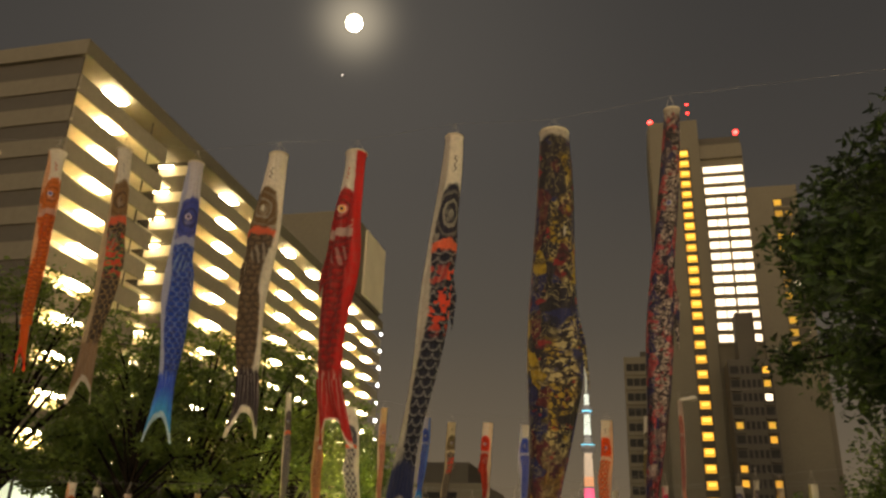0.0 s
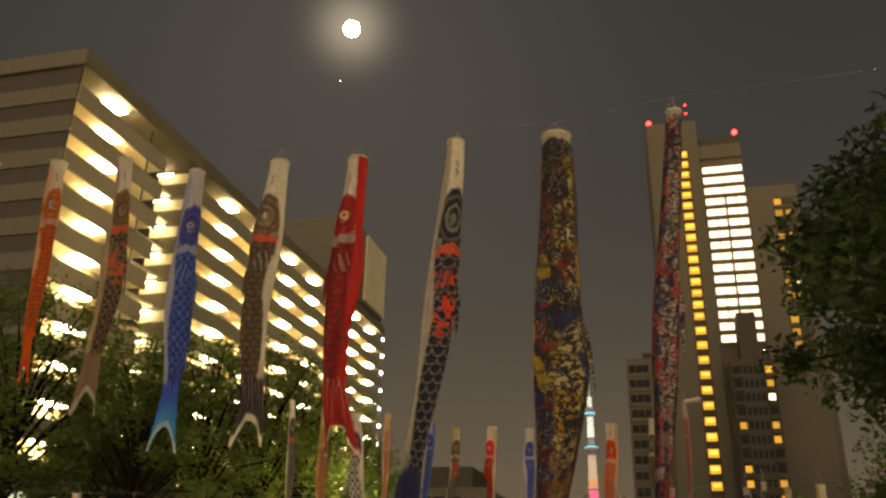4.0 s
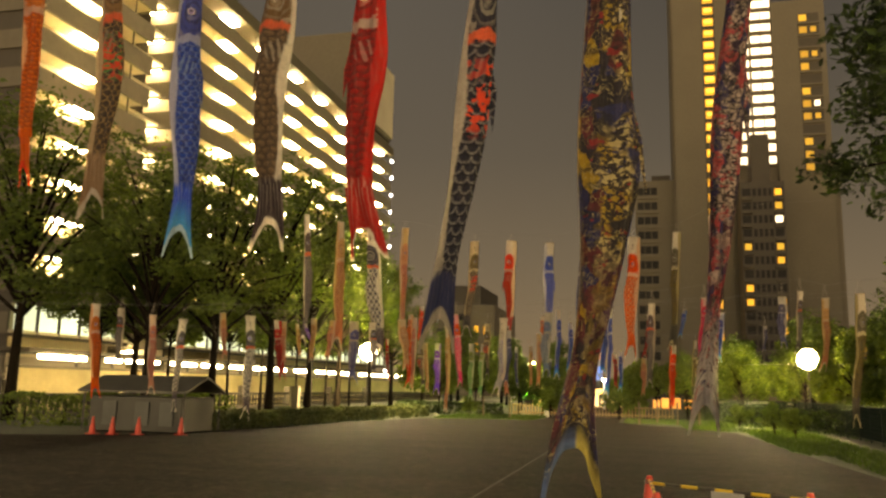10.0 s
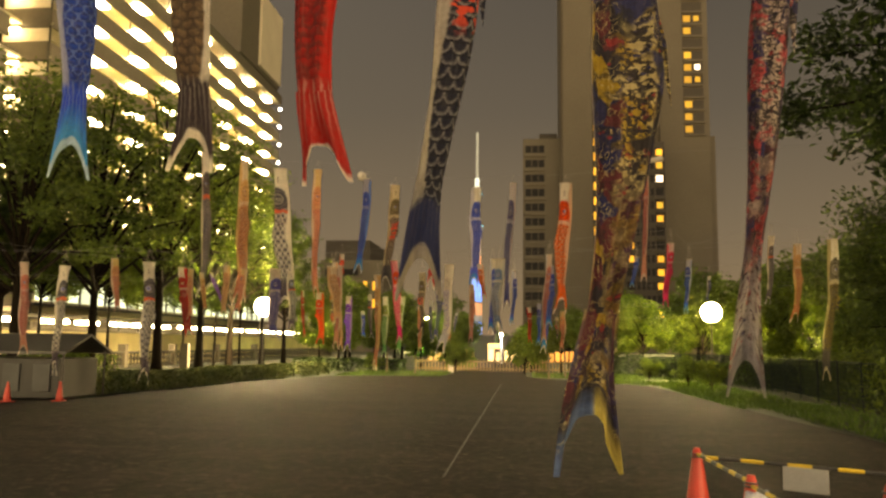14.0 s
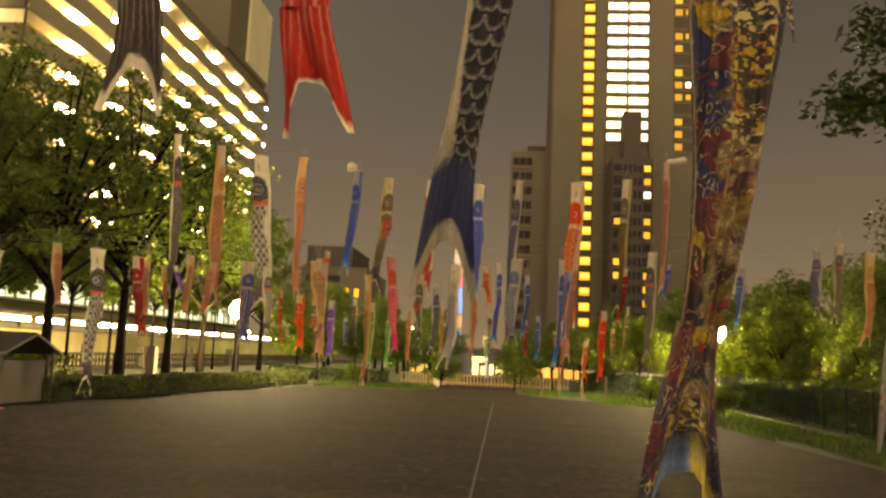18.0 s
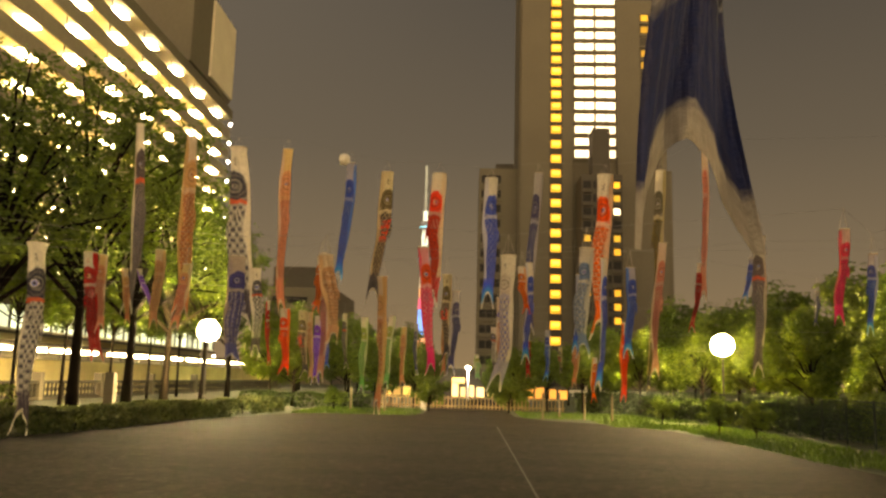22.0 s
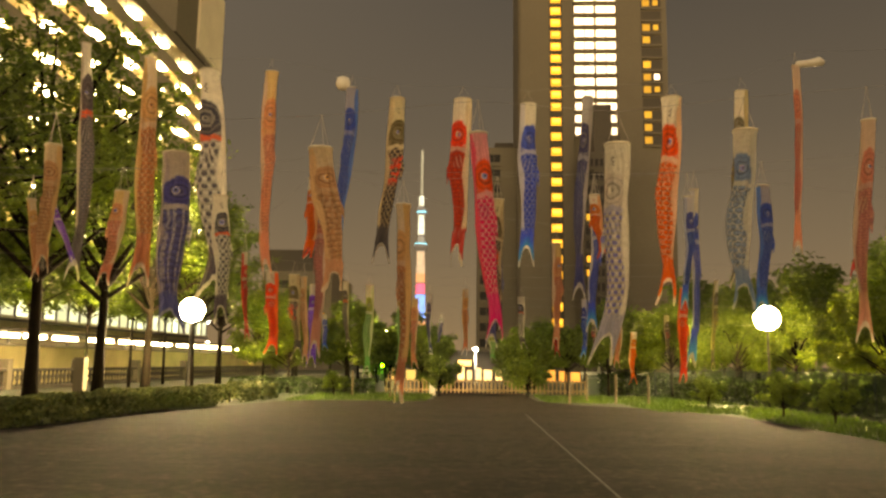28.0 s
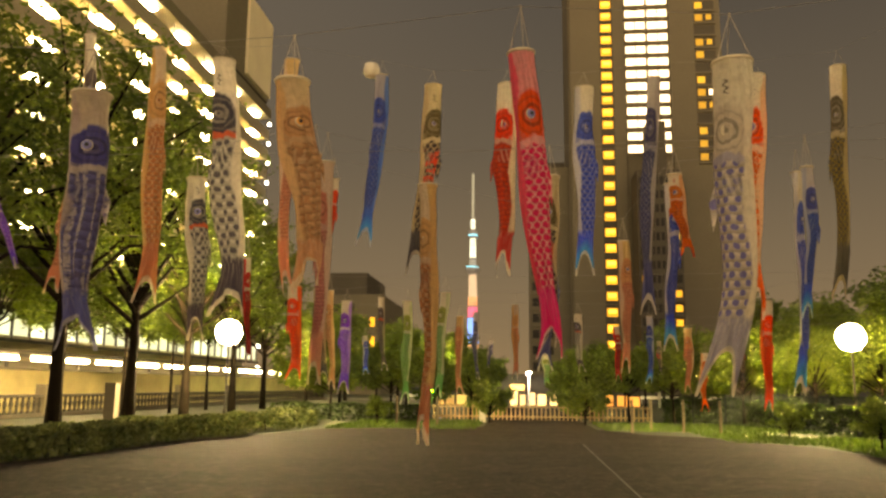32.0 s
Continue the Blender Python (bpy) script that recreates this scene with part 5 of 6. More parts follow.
def spots(first, places, seed=1):
    rnd = random.Random(seed)
    for k, (x, y, s) in enumerate(places):
        m = pose(x, y, 0, 0, 0, rnd.uniform(0, 360))
        if k == 0:
            first.scale = (s, s, s)
            first.matrix_basis = m @ Matrix.Diagonal((s, s, s, 1))
        else:
            first.scale = (s, s, s)
            copy_thing(first, m)
    x, y, s = places[0]
    first.scale = (s, s, s)


avenue = tree("park_tree", 14.0, 4.6, 3.2, 11, 7800, 0.14, M_LEAF, "tall dark leafy park tree in front of lit galleries", 0.345, 0.20, 26, 3)
spots(avenue, [(-16.0, 33.7, 1.0), (-17.1, 25.0, 0.86), (-16.6, 29.2, 0.90), (-15.8, 37.9, 0.95), (-17.6, 46.8, 0.97), (-17.6, 53.0, 0.90), (-18.5, 61.0, 0.86), (-22.5, 24.0, 1.04), (-20.8, 29.5, 0.84)], 3)
# the long limbs reach out over the square, whichever way the crown is turned
turned = Matrix.Rotation(-radians(random.Random(5).uniform(0, 360)), 3, "Z")
long_limbs = [(*(turned @ Vector((x - 12.4, y - 12.4, z))), r) for x, y, z, r in ((7.0, 18.2, 7.3, 0.85), (8.6, 19.6, 8.0, 0.95), (9.2, 17.6, 6.7, 0.8), (7.9, 18.4, 9.0, 0.9))]
edge_tree = tree("park_tree", 13.2, 6.9, 4.6, 29, 105000, 0.125, M_LEAF_SHADED, "big tree coloured shade-dark with branches reaching over the square", 0.44, 0.24, 30, 4, long_limbs)
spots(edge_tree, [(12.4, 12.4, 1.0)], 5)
layered = tree("park_tree", 6.0, 4.1, 1.5, 33, 42000, 0.085, M_LEAF_MID, "low spreading tree with layered branches beside the square", 0.30, 0.13, 22, 4)
spots(layered, [(11.6, 20.6, 1.0), (14.6, 28.0, 0.72)], 6)
small = tree("small_tree", 4.6, 2.0, 1.3, 41, 8500, 0.11, M_LEAF_LIT, "small green tree with leaves coloured as lamplit", 0.34, 0.08)
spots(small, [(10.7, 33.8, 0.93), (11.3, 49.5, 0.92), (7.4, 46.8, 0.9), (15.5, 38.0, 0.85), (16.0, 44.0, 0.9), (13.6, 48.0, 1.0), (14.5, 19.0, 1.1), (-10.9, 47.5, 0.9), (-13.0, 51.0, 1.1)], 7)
under = tree("small_tree", 7.2, 2.5, 3.4, 47, 7500, 0.11, M_LEAF, "slim young tree in front of the lit wall", 0.52, 0.07)
spots(under, [(-20.0, 31.0, 1.0), (-20.4, 26.5, 1.05), (-19.6, 36.0, 1.0), (-20.2, 41.0, 1.05), (-20.4, 46.5, 1.0), (-20.6, 52.0, 1.05), (-21.0, 58.0, 1.1)], 8)
orchard = tree("small_tree", 3.2, 1.3, 1.2, 57, 2600, 0.12, M_LEAF, "young park tree on a thin trunk", 0.42, 0.055)
spots(orchard, [(-4.6, 50, 0.95), (-6.4, 52, 1.0), (-8.2, 48.5, 1.0), (-4.5, 58, 1.1), (-7.4, 60, 1.1), (0.9, 50, 0.95), (2.7, 48, 1.0), (4.4, 46.5, 1.0), (1.2, 58, 1.1), (3.6, 57, 1.1), (6.2, 49, 1.15), (-10.5, 57, 1.2), (-4.8, 67, 1.3), (1.5, 67, 1.3), (5.5, 62, 1.3), (-9.0, 69, 1.4), (8.5, 56, 1.3)], 9)
far_wood = tree("park_tree", 9.0, 4.0, 2.4, 71, 3600, 0.26, M_LEAF, "dense dark tree at the far side of the park", 0.25, 0.16)
spots(far_wood, [(-20, 92, 1.0), (-14, 88, 0.85), (-9, 100, 0.85), (6, 98, 0.7), (11, 84, 0.8), (17, 78, 1.0), (22, 66, 1.0), (15, 60, 0.75), (26, 88, 1.1), (-16, 72, 0.8), (33, 74, 1.1), (20, 50, 0.9), (18, 40, 0.8), (19, 30, 0.75), (9.5, 66, 0.6), (13, 57, 0.6), (5.5, 84, 0.55), (-8, 84, 0.6), (-11.5, 77, 0.7), (17, 55, 0.75), (9, 76, 0.65), (14, 70, 0.7), (-6.5, 92, 0.55), (3, 92, 0.45)], 13)


def hedge(name, path, width, height, count, leaf, mat, label):
    rnd = random.Random(len(path) * 7 + count)
    verts, faces = [], []
    lens = [math.dist(a, b) for a, b in zip(path, path[1:])]
    for _ in range(count):
        (ax, ay), (bx, by) = rnd.choices(list(zip(path, path[1:])), lens)[0]
        t = rnd.random()
        dx, dy = (bx - ax), (by - ay)
        n = math.hypot(dx, dy)
        s = rnd.uniform(-0.5, 0.5) * width
        zt = height * (0.92 + 0.13 * math.sin(3.1 * t * n + ax) * math.sin(1.3 * t * n))
        z = zt if rnd.random() < 0.45 else rnd.uniform(0.0, zt)
        if z < zt and rnd.random() < 0.7:
            s = math.copysign(0.5 * width * rnd.uniform(0.85, 1.1), s)
        c = Vector((ax + dx * t - dy / n * s, ay + dy * t + dx / n * s, z + 0.02))
        a = Vector((rnd.gauss(0, 1), rnd.gauss(0, 1), rnd.gauss(0.4, 0.8))).normalized()
        b = a.cross(Vector((rnd.gauss(0, 1), rnd.gauss(0, 1), rnd.gauss(0, 1)))).normalized()
        q = leaf * rnd.uniform(0.6, 1.4)
        k = len(verts)
        verts += [c - a * q, c + b * q * 0.5, c + a * q, c - b * q * 0.5]
        faces.append((k, k + 1, k + 2, k + 3))
    ob = empty(name, 0, 0, 0, label=label, category="hedge")
    pydata("foliage", verts, faces, mat, ob)
    for (ax, ay), (bx, by) in zip(path, path[1:]):
        m = max(2, int(math.dist((ax, ay), (bx, by)) / 1.2))
        for k in range(m):
            x, y = ax + (bx - ax) * (k + 0.5) / m, ay + (by - ay) * (k + 0.5) / m
            part("stem", tube([(x, y, 0), (x + rnd.uniform(-0.1, 0.1), y + rnd.uniform(-0.1, 0.1), height * 0.55), (x + rnd.uniform(-0.2, 0.2), y, height * 0.9)], (0.035, 0.022, 0.008), 5), M_BARK, ob)
    return ob


hedge("hedge", [(-12.9, 20.9), (-12.8, 24.2), (-12.1, 27.2), (-11.8, 32.4), (-10.8, 35.6)], 0.9, 0.62, 11000, 0.075, M_LEAF_HEDGE, "low clipped hedge along the asphalt edge")
hedge("hedge", [(-10.9, 37.2), (-10.6, 41.5), (-12.5, 45.0)], 1.3, 0.55, 3600, 0.08, M_LEAF_HEDGE, "loose low hedge beside the lamp post")
hedge("hedge", [(10.2, 13.0), (10.4, 19.0), (10.9, 25.0), (11.6, 31.0)], 1.8, 1.45, 14000, 0.09, M_LEAF, "dark dense shrubs along the square")
hedge("hedge", [(13.2, 14.0), (13.6, 24.0), (14.6, 33.0)], 2.6, 2.3, 12000, 0.11, M_LEAF, "tall dark shrubs behind the square")
hedge("hedge", [(10.9, 29.5), (10.3, 35.0), (9.3, 40.5), (7.2, 44.5)], 0.9, 0.95, 8000, 0.085, M_LEAF_SHADED, "green shrubs under small trees, coloured dark as shaded")
hedge("hedge", [(13.2, 34.0), (12.8, 38.5), (13.2, 45.0)], 2.4, 1.2, 8000, 0.10, M_LEAF_SHADED, "dark green shrubs behind the lamp")
hedge("hedge", [(-19.5, 20.5), (-17.6, 26.0), (-17.0, 31.0)], 1.4, 1.1, 5000, 0.09, M_LEAF, "dark shrubs behind the closed stall")
hedge("hedge", [(-13.5, 48.5), (-9.5, 46.5), (-6.6, 47.0)], 1.6, 0.7, 4000, 0.08, M_LEAF_SHADED, "loose green shrubs under young trees")
hedge("hedge", [(-5.0, 74), (-3.9, 62), (-3.9, 50)], 1.4, 0.5, 3000, 0.09, M_LEAF_LIT, "low green shrubs beside the path")
hedge("hedge", [(1.4, 74), (1.1, 62), (1.2, 50)], 1.3, 0.5, 3000, 0.09, M_LEAF_LIT, "low green shrubs beside the path")

hedge("hedge", [(4.4, 49.2), (6.6, 48.4), (9.6, 46.6)], 1.0, 1.1, 5000, 0.10, M_LEAF_SHADED, "dark dense shrubs behind the mesh fence")


def lawn():
    rnd = random.Random(5)
    verts, faces = [], []
    areas = [(-9.2, 39.6, -3.8, 47.5), (0.9, 40.5, 8.6, 47.0), (6.2, 22.0, 9.0, 38.0), (7.1, 13.0, 9.4, 24.0), (7.4, 8.0, 11.5, 14.0), (9.0, 3.0, 13.0, 8.0), (3.8, 34.5, 6.2, 40.5), (-16.5, 33.0, -11.6, 46.0), (-19.0, 22.0, -14.0, 34.0)]
    sizes = [(c - a) * (d - b) for a, b, c, d in areas]
    for _ in range(42000):
        a, b, c, d = rnd.choices(areas, sizes)[0]
        x, y = rnd.uniform(a, c), rnd.uniform(b, d)
        h, w, t = rnd.uniform(0.05, 0.17), rnd.uniform(0.012, 0.03), rnd.uniform(0, 6.28)
        k = len(verts)
        cx, sx = math.cos(t) * w, math.sin(t) * w
        verts += [(x - cx, y - sx, 0), (x + cx, y + sx, 0), (x + sx * 2 + rnd.uniform(-0.04, 0.04), y + rnd.uniform(-0.04, 0.04), h)]
        faces.append((k, k + 1, k + 2))
    tagged(pydata("lawn_grass", verts, faces, M_BLADE), "short rough green grass at the edges", "grass", kind="stuff")


lawn()


# ---------- left side: wall with lights, fence, stall ----------
def lit_wall():
    b = empty("lit_wall", -28, 62, 0, label="long cream garden wall with a bright strip of lamps on top", category="wall")
    off = (28, -62, 0)

    def put(name, bm, mat, label=""):
        ob = part(name, bm, mat, b, label)
        ob.location = off

    put("wall_face", box(-28.2, 30, 0, -27.7, 110, 2.15, 0.03), M_WALL)
    put("coping", box(-28.4, 30, 2.15, -27.45, 110, 2.28, 0.02), M_CONC)
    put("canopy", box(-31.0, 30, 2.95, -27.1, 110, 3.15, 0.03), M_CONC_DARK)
    rnd = random.Random(2)
    y = 31.0
    while y < 108:
        ln = rnd.uniform(1.2, 3.6)
        put("strip_lamp", box(-27.45, y, 2.62, -27.3, y + ln, 2.84, 0.02), G_STRIP, "glaring strip lamp")
        put("canopy_post", box(-28.1, y + ln + 0.1, 2.28, -27.98, y + ln + 0.22, 2.95), M_METAL)
        y += ln + rnd.uniform(0.4, 1.8)


lit_wall()


def balustrade():
    b = empty("balustrade", -24, 50, 0, label="dark stone balustrade in front of the cream wall", category="fence")
    off = (24, -50, 0)
    rail = part("rail", box(-24.2, 22, 0.86, -23.8, 100, 1.0, 0.03), M_BALUSTER, b)
    rail.location = off
    kerb = part("plinth", box(-24.2, 22, 0.0, -23.8, 100, 0.16), M_BALUSTER, b)
    kerb.location = off
    first = None
    y = 22.3
    while y < 99.5:
        if first is None:
            first = lathe([(0.07, 0.16), (0.09, 0.22), (0.05, 0.34), (0.10, 0.55), (0.05, 0.78), (0.08, 0.86)], 8)
            ob = part("baluster", first, M_BALUSTER, b)
            mesh = ob.data
        else:
            ob = new("baluster", mesh)
            ob.parent = b
        ob.location = (0, y - 50, 0)
        y += 0.42
    for y in (38.8, 46.0, 53.0, 61.0, 70.0):
        p = part("pier", box(-17.1, y - 0.18, 0, -16.7, y + 0.18, 1.55, 0.02) if y < 40 else box(-24.25, y - 0.2, 0, -23.75, y + 0.2, 1.45, 0.02), M_CONC, b, "pale stone pier")
        p.location = off


balustrade()


def stall():
    b = empty("market_stall", -14.0, 21.0, 0, label="closed low stall covered in grey tarpaulin", category="stall")
    part("counter", box(-1.7, -1.0, 0.05, 1.7, 1.0, 1.15, 0.04), M_TARP, b)
    bm = bmesh.new()
    prof = [(-1.25, 1.35), (0, 1.85), (1.25, 1.35), (1.25, 1.28), (0, 1.78), (-1.25, 1.28)]
    a = [bm.verts.new((-2.0, y, z)) for y, z in prof]
    c = [bm.verts.new((2.0, y, z)) for y, z in prof]
    for k in range(6):
        bm.faces.new((a[k], a[(k + 1) % 6], c[(k + 1) % 6], c[k]))
    bm.faces.new(a[::-1])
    bm.faces.new(c)
    part("roof_sheet", bm, surface("pale_tarp", (0.055, 0.052, 0.042), (0.036, 0.033, 0.027), 0.6, 1.2, 20.0), b, "sagging grey roof sheet")
    for x in (-1.85, 1.85):
        for y in (-1.1, 1.1):
            part("post", tube([(x, y, 0), (x, y, 1.4)], 0.03), M_METAL, b)
    for x in (-0.9, 0.3, 1.2):
        part("side_panel", box(x - 0.25, -1.06, 0.25, x + 0.25, -1.01, 1.0, 0.01), surface("panel_board", (0.050, 0.052, 0.046), (0.034, 0.034, 0.030), 0.6), b)


stall()


def cone(x, y, s=1.0):
    b = empty("traffic_cone", x, y, 0.036, label="red plastic traffic cone with a white sleeve on the asphalt", category="traffic cone", group="traffic cones")
    b.scale = (s, s, s)
    part("foot", box(-0.19, -0.19, 0, 0.19, 0.19, 0.035, 0.012), M_ORANGE_PLASTIC, b)
    part("body", lathe([(0.14, 0.035), (0.125, 0.10), (0.04, 0.66), (0.028, 0.70), (0.02, 0.70)], 18), M_ORANGE_PLASTIC, b, smooth=True)
    part("sleeve", lathe([(0.107, 0.22), (0.104, 0.222), (0.073, 0.44), (0.070, 0.44)], 18), M_WHITE_TAPE, b, "white reflective sleeve", smooth=True)
    return b


for cx, cy in ((2.17, 6.78), (2.24, 5.18), (2.28, 3.5), (3.75, 5.82), (3.12, 4.9), (-14.3, 18.4), (-13.75, 18.6), (-13.05, 18.9), (-11.95, 19.5)):
    cone(cx, cy, 1.0 if cx > 0 else 0.75)


def barrier_bar(p, q):
    b = empty("barrier_bar", *p, label="yellow and black striped bar between two cones", category="barrier", group="barrier bars")
    d = Vector(q) - Vector(p)
    n = 9
    for k in range(n):
        part("stripe", tube([d * (k / n), d * ((k + 1) / n)], 0.017, 8), M_YELLOW if k % 2 == 0 else M_BLACK, b)
    for e in (Vector((0, 0, 0)), d):
        bm = bmesh.new()
        add_tube(bm, [e + Vector((0.05 * math.cos(a), 0.05 * math.sin(a), 0)) for a in (2 * math.pi * i / 12 for i in range(13))], 0.009, 6, cap=False)
        part("end_ring", bm, M_BLACK, b)


barrier_bar((2.17, 6.78, 0.68), (2.24, 5.18, 0.68))
barrier_bar((2.24, 5.18, 0.655), (2.28, 3.5, 0.68))
barrier_bar((2.17, 6.78, 0.655), (3.75, 5.82, 0.66))
barrier_bar((3.12, 4.9, 0.68), (3.75, 5.82, 0.68))


def sheet(x, y, turn):
    b = empty("notice_sheet", x, y, 0.64, label="crumpled white and blue plastic sheet tied to a barrier", category="sheet", group="sheets on the barrier")
    b.rotation_euler.z = radians(turn)
    bm = bmesh.new()
    g = [[bm.verts.new((0.10 * (i / 6 - 0.5) * 2 * (1 - 0.25 * j / 6), 0.03 * math.sin(2.1 * i + j) - 0.02, -0.42 * j / 6 + 0.02 * math.sin(3 * i))) for i in range(7)] for j in range(7)]
    for j in range(6):
        for i in range(6):
            bm.faces.new((g[j][i], g[j + 1][i], g[j + 1][i + 1], g[j][i + 1]))
    ex = bmesh.ops.extrude_face_region(bm, geom=bm.faces[:])
    for v in [q for q in ex["geom"] if isinstance(q, bmesh.types.BMVert)]:
        v.co.y += 0.006
    part("sheet_body", bm, surface("sheet_plastic", (0.42, 0.42, 0.44), (0.30, 0.30, 0.36), 0.4, 5.0, 40.0), b, smooth=True)
    part("blue_patch", box(-0.05, -0.062, -0.30, 0.05, -0.052, -0.14, 0.004), surface("blue_print", (0.05, 0.07, 0.36), (0.12, 0.08, 0.36), 0.5), b, "blue printed patch")


sheet(2.24, 5.06, 20)
sheet(3.13, 4.8, -15)
board = part("sign_board", box(-0.19, -0.008, -0.21, 0.19, 0.008, 0.0, 0.004), surface("grey_board", (0.30, 0.30, 0.28), (0.23, 0.23, 0.22), 0.6))
board.location = (2.99, 6.27, 0.645)
board.rotation_euler.z = math.atan2(-0.96, 1.58)
tagged(board, "pale grey blank board hanging on a striped barrier bar", "board")


# ---------- far end: fence, road, lights ----------
def mesh_fence():
    b = empty("mesh_fence", 7, 46, 0, label="dark green mesh fence behind the lawn", category="fence")
    corners = [Vector((-1.6, 1.6, 0)), Vector((1.4, -3.5, 0)), Vector((2.7, -8.0, 0)), Vector((3.1, -14.5, 0)), Vector((2.8, -22.0, 0)), Vector((2.4, -30.0, 0))]
    for p, q in zip(corners, corners[1:]):
        n = max(1, round((q - p).length / 1.8))
        for k in range(n):
            a, c = p.lerp(q, k / n), p.lerp(q, (k + 1) / n)
            up = Vector((0, 0, 1))
            part("post", tube([a, a + up * 1.35], 0.03, 6), M_FENCE, b)
            for z in (0.12, 1.3):
                part("rail", tube([a + up * z, c + up * z], 0.016, 5), M_FENCE, b)
            bm = bmesh.new()
            for i in range(1, 22):
                m = a.lerp(c, i / 22)
                add_tube(bm, [m + up * 0.12, m + up * 1.3], 0.009, 3, cap=False)
            for i in range(1, 8):
                z = 0.12 + 1.18 * i / 8
                add_tube(bm, [a + up * z, c + up * z], 0.007, 3, cap=False)
            part("mesh_panel", bm, M_FENCE, b)


mesh_fence()
bush = tree("round_bush", 1.75, 0.85, 0.4, 83, 2600, 0.085, M_LEAF, "dense round bush at the end of the path", 0.25, 0.05)
spots(bush, [(0.5, 45.0, 1.0), (-3.5, 45.2, 0.95), (1.3, 51.0, 1.1), (-4.1, 52.0, 1.1), (6.3, 37.5, 0.6), (7.2, 33.0, 0.7), (7.6, 30.5, 0.6), (-8.0, 43.6, 0.6), (-8.6, 75.2, 0.9), (-9.9, 74.6, 0.8), (-1.2, 78.8, 1.4), (0.6, 72.5, 0.8)], 17)
road = part("road", box(-400, 96, 0.004, 400, 110, 0.03), surface("road_asphalt", (0.06, 0.055, 0.05), (0.04, 0.04, 0.04), 0.8, 0.3, 30.0))
tagged(road, "city road crossing behind the park", "road", kind="structure")


def shop_row():
    b = empty("shop_front", 0, 76, 0, label="low shop front glowing at the end of the path", category="building")
    part("wall", box(-9.6, 0, 0, 7.2, 1.6, 2.4, 0.05), M_CONC_DARK, b)
    part("roof_edge", box(-9.8, -0.5, 2.4, 7.4, 1.7, 2.55, 0.03), M_CONC_DARK, b)
    rnd = random.Random(8)
    cream, tan, amber = glow("shop_cream", (1.0, 0.74, 0.34), 1.5, 0.5), glow("shop_tan", (1.0, 0.60, 0.22), 0.55, 0.6), glow("shop_amber", (1.0, 0.42, 0.10), 0.95, 0.6)
    for first, last, light in ((-8.8, -4.6, tan), (-3.0, 0.5, cream), (2.6, 6.4, amber)):
        x = first
        while x < last:
            w = rnd.uniform(0.35, 0.8)
            top = rnd.uniform(0.8, 1.3)
            part("lit_window", box(x, -0.05, 0.12, x + w, -0.01, top), light, b, "glowing shop window")
            part("window_frame", box(x - 0.05, -0.08, top, x + w + 0.05, -0.01, top + 0.06), M_CONC_DARK, b)
            x += w + rnd.uniform(0.12, 0.4)
    part("sign_band", box(-3.0, -0.62, 1.30, -1.9, -0.51, 1.75, 0.02), glow("sign_light", (1.0, 0.66, 0.22), 1.5), b, "bright blank sign band")
    part("sign_bracket", box(-2.5, -0.56, 1.75, -2.4, -0.2, 2.4), M_METAL, b)


shop_row()


def guard_rail():
    b = empty("guard_rail", 0, 95, 0, label="white road guard rail behind the park", category="rail")
    part("beam", box(-14, -0.03, 0.45, 18, 0.03, 0.75, 0.02), M_WHITE_TAPE, b)
    for k in range(17):
        part("post", tube([(-14 + 2 * k, 0.05, 0), (-14 + 2 * k, 0.05, 0.7)], 0.04, 6), M_WHITE_TAPE, b)


guard_rail()


def street_lamp(x, y, h, colour, watts, head=0.35):
    b = empty("street_lamp", x, y, 0, label="slim pale street lamp with a bright head", category="street lamp", group="street lamps at the road")
    part("pole", lathe([(0.10, 0), (0.08, h)], 8), M_WHITE_TAPE, b)
    part("head", box(-head, -0.15, h, head, 0.15, h + 0.14, 0.04), glow("street_lamp_head", colour, 25.0), b, "glowing lamp head")
    lamp_light(x, y, h - 0.4, watts, colour)


street_lamp(-1.6, 70, 2.5, (0.90, 0.92, 1.0), 900, 0.16)
street_lamp(-9.5, 80, 4.2, (0.85, 1.0, 0.5), 4200)
street_lamp(9.0, 78, 4.0, (0.85, 1.0, 0.5), 4200)


# stand-in source, added so that the shrubs round it shine green
def garden_lamp(x, y):
    b = empty("garden_lamp", x, y, 0, label="short lamp added to light the shrubs green", category="garden lamp")
    part("pole", lathe([(0.05, 0), (0.04, 1.1)], 8), M_METAL, b)
    part("head", lathe([(0.03, 1.1), (0.11, 1.16), (0.12, 1.32), (0.04, 1.4)], 12), glow("green_lamp", (0.12, 1.0, 0.06), 14.0), b, "glowing green lamp head", smooth=True)
    lamp_light(x, y - 0.5, 1.3, 260, (0.12, 1.0, 0.06), 0.2)


garden_lamp(-9.1, 73.6)


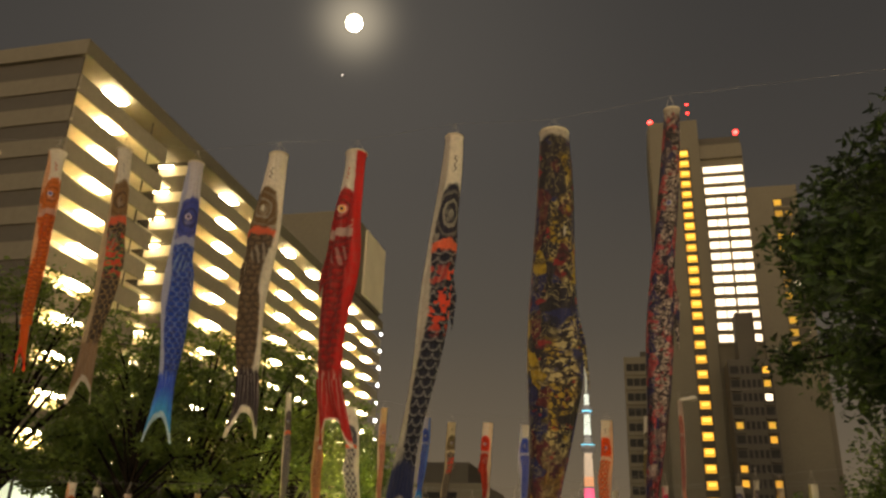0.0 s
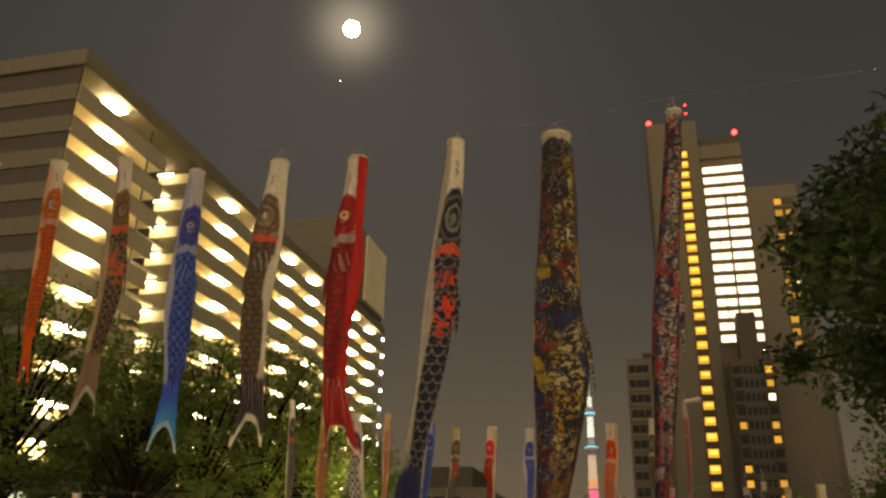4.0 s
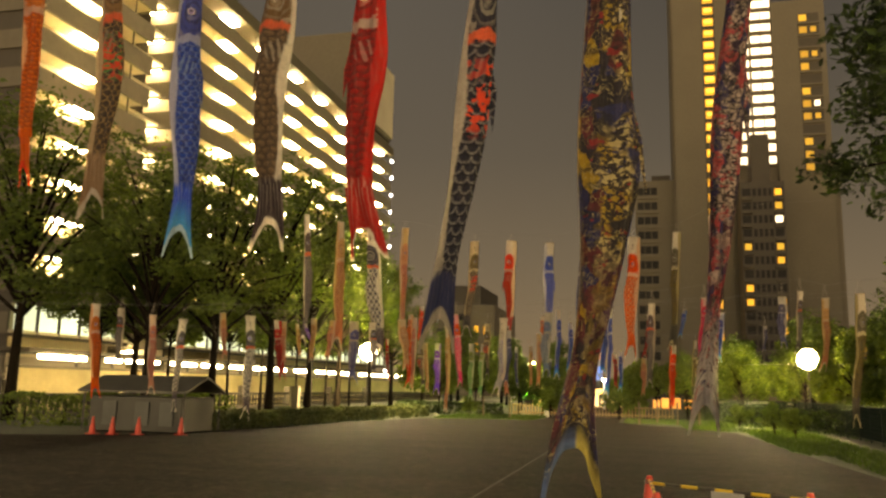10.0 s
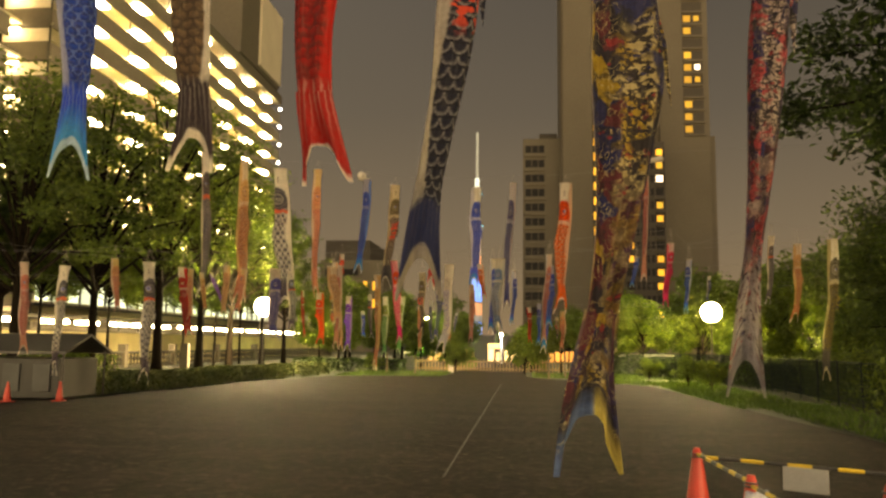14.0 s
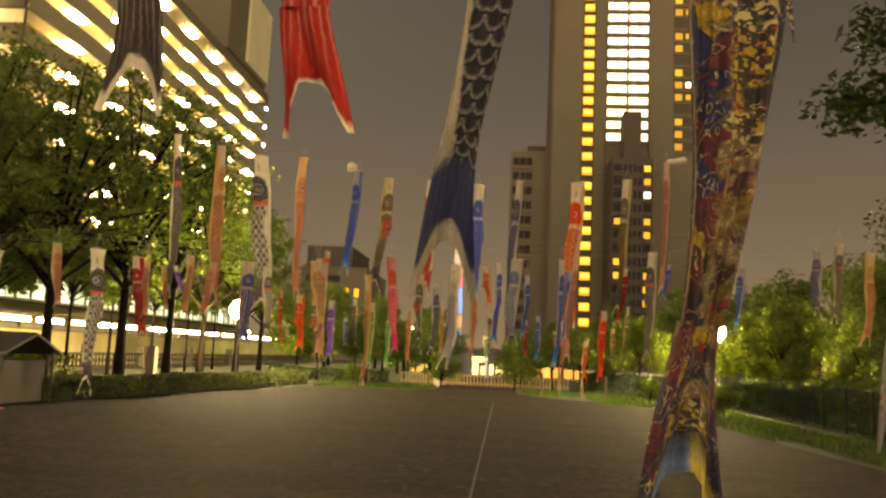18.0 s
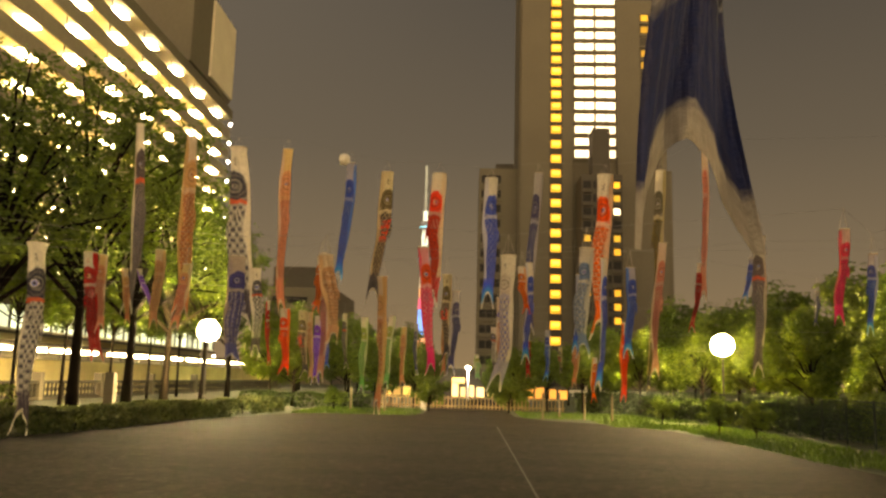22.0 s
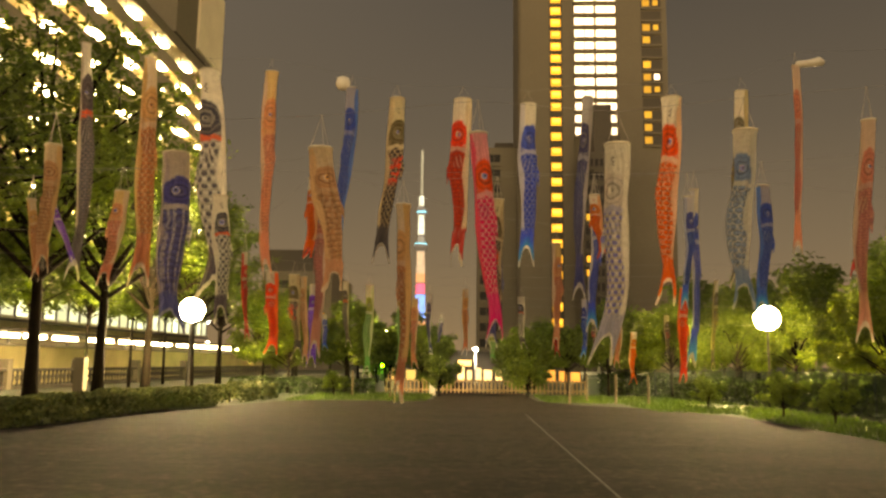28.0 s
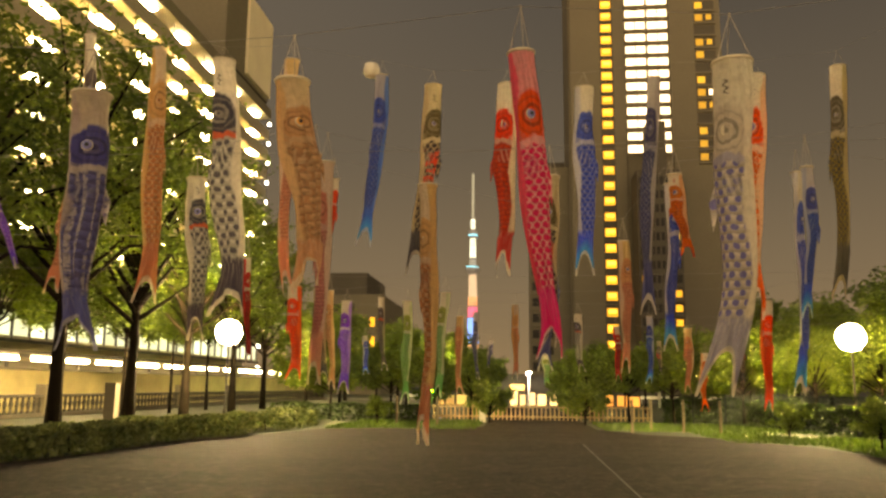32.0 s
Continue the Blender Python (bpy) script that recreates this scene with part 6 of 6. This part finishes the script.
def picket_barrier():
    b = empty("picket_barrier", 0, 48.6, 0, label="low tan wooden picket barrier across the path end", category="barrier")
    wood = surface("picket_tan", (0.32, 0.22, 0.11), (0.22, 0.15, 0.08), 0.8, 2.0, 30.0)
    for z in (0.16, 0.60):
        part("rail", box(-6.3, -0.03, z, 3.7, 0.03, z + 0.07, 0.01), wood, b)
    for k in range(50):
        x = -6.25 + 0.2 * k
        part("picket", box(x, -0.065, 0.03, x + 0.07, -0.035, 0.74 + 0.02 * math.sin(3.7 * k), 0.01), wood, b)


picket_barrier()


def stake(x, y):
    b = part("stake", tube([(0, 0, 0), (0.01, 0, 0.55), (0, 0.01, 1.15)], (0.05, 0.048, 0.042), 8), surface("stake_wood", (0.15, 0.115, 0.07), (0.10, 0.075, 0.045), 0.85, 3.0, 30.0))
    b.location = (x, y, 0)
    tagged(b, "short pale wooden stake in the grass", "stake", group="wooden stakes")


for sx, sy in ((-5.4, 42.2), (1.7, 39.6), (2.6, 41.3), (3.6, 40.4), (4.6, 39.2), (-7.2, 43.6)):
    stake(sx, sy)
sign = part("sign_board", box(-0.14, -0.02, 0, 0.14, 0.02, 0.95, 0.01), surface("notice_white", (0.42, 0.41, 0.38), (0.34, 0.33, 0.3), 0.6))
sign.location = (-3.84, 46.5, 0)
tagged(sign, "small white upright notice board on the lawn", "board")


def edge_notice():
    b = empty("notice_stand", 9.3, 17.0, 0, label="small standing notice with a yellow top on the grass", category="notice")
    for x in (-0.2, 0.2):
        part("leg", box(x - 0.015, -0.015, 0, x + 0.015, 0.015, 0.5), M_METAL, b)
    part("panel", box(-0.25, -0.03, 0.15, 0.25, -0.016, 0.55, 0.004), surface("notice_panel", (0.45, 0.44, 0.40), (0.36, 0.35, 0.32), 0.6), b, "pale blank lower panel")
    part("yellow_panel", box(-0.25, -0.032, 0.555, 0.25, -0.016, 0.92, 0.004), M_YELLOW, b, "yellow upper panel")
    for k in range(3):
        part("text_bar", box(-0.18, -0.036, 0.22 + 0.1 * k, 0.16 - 0.05 * k, -0.031, 0.25 + 0.1 * k), M_BLACK, b)


edge_notice()
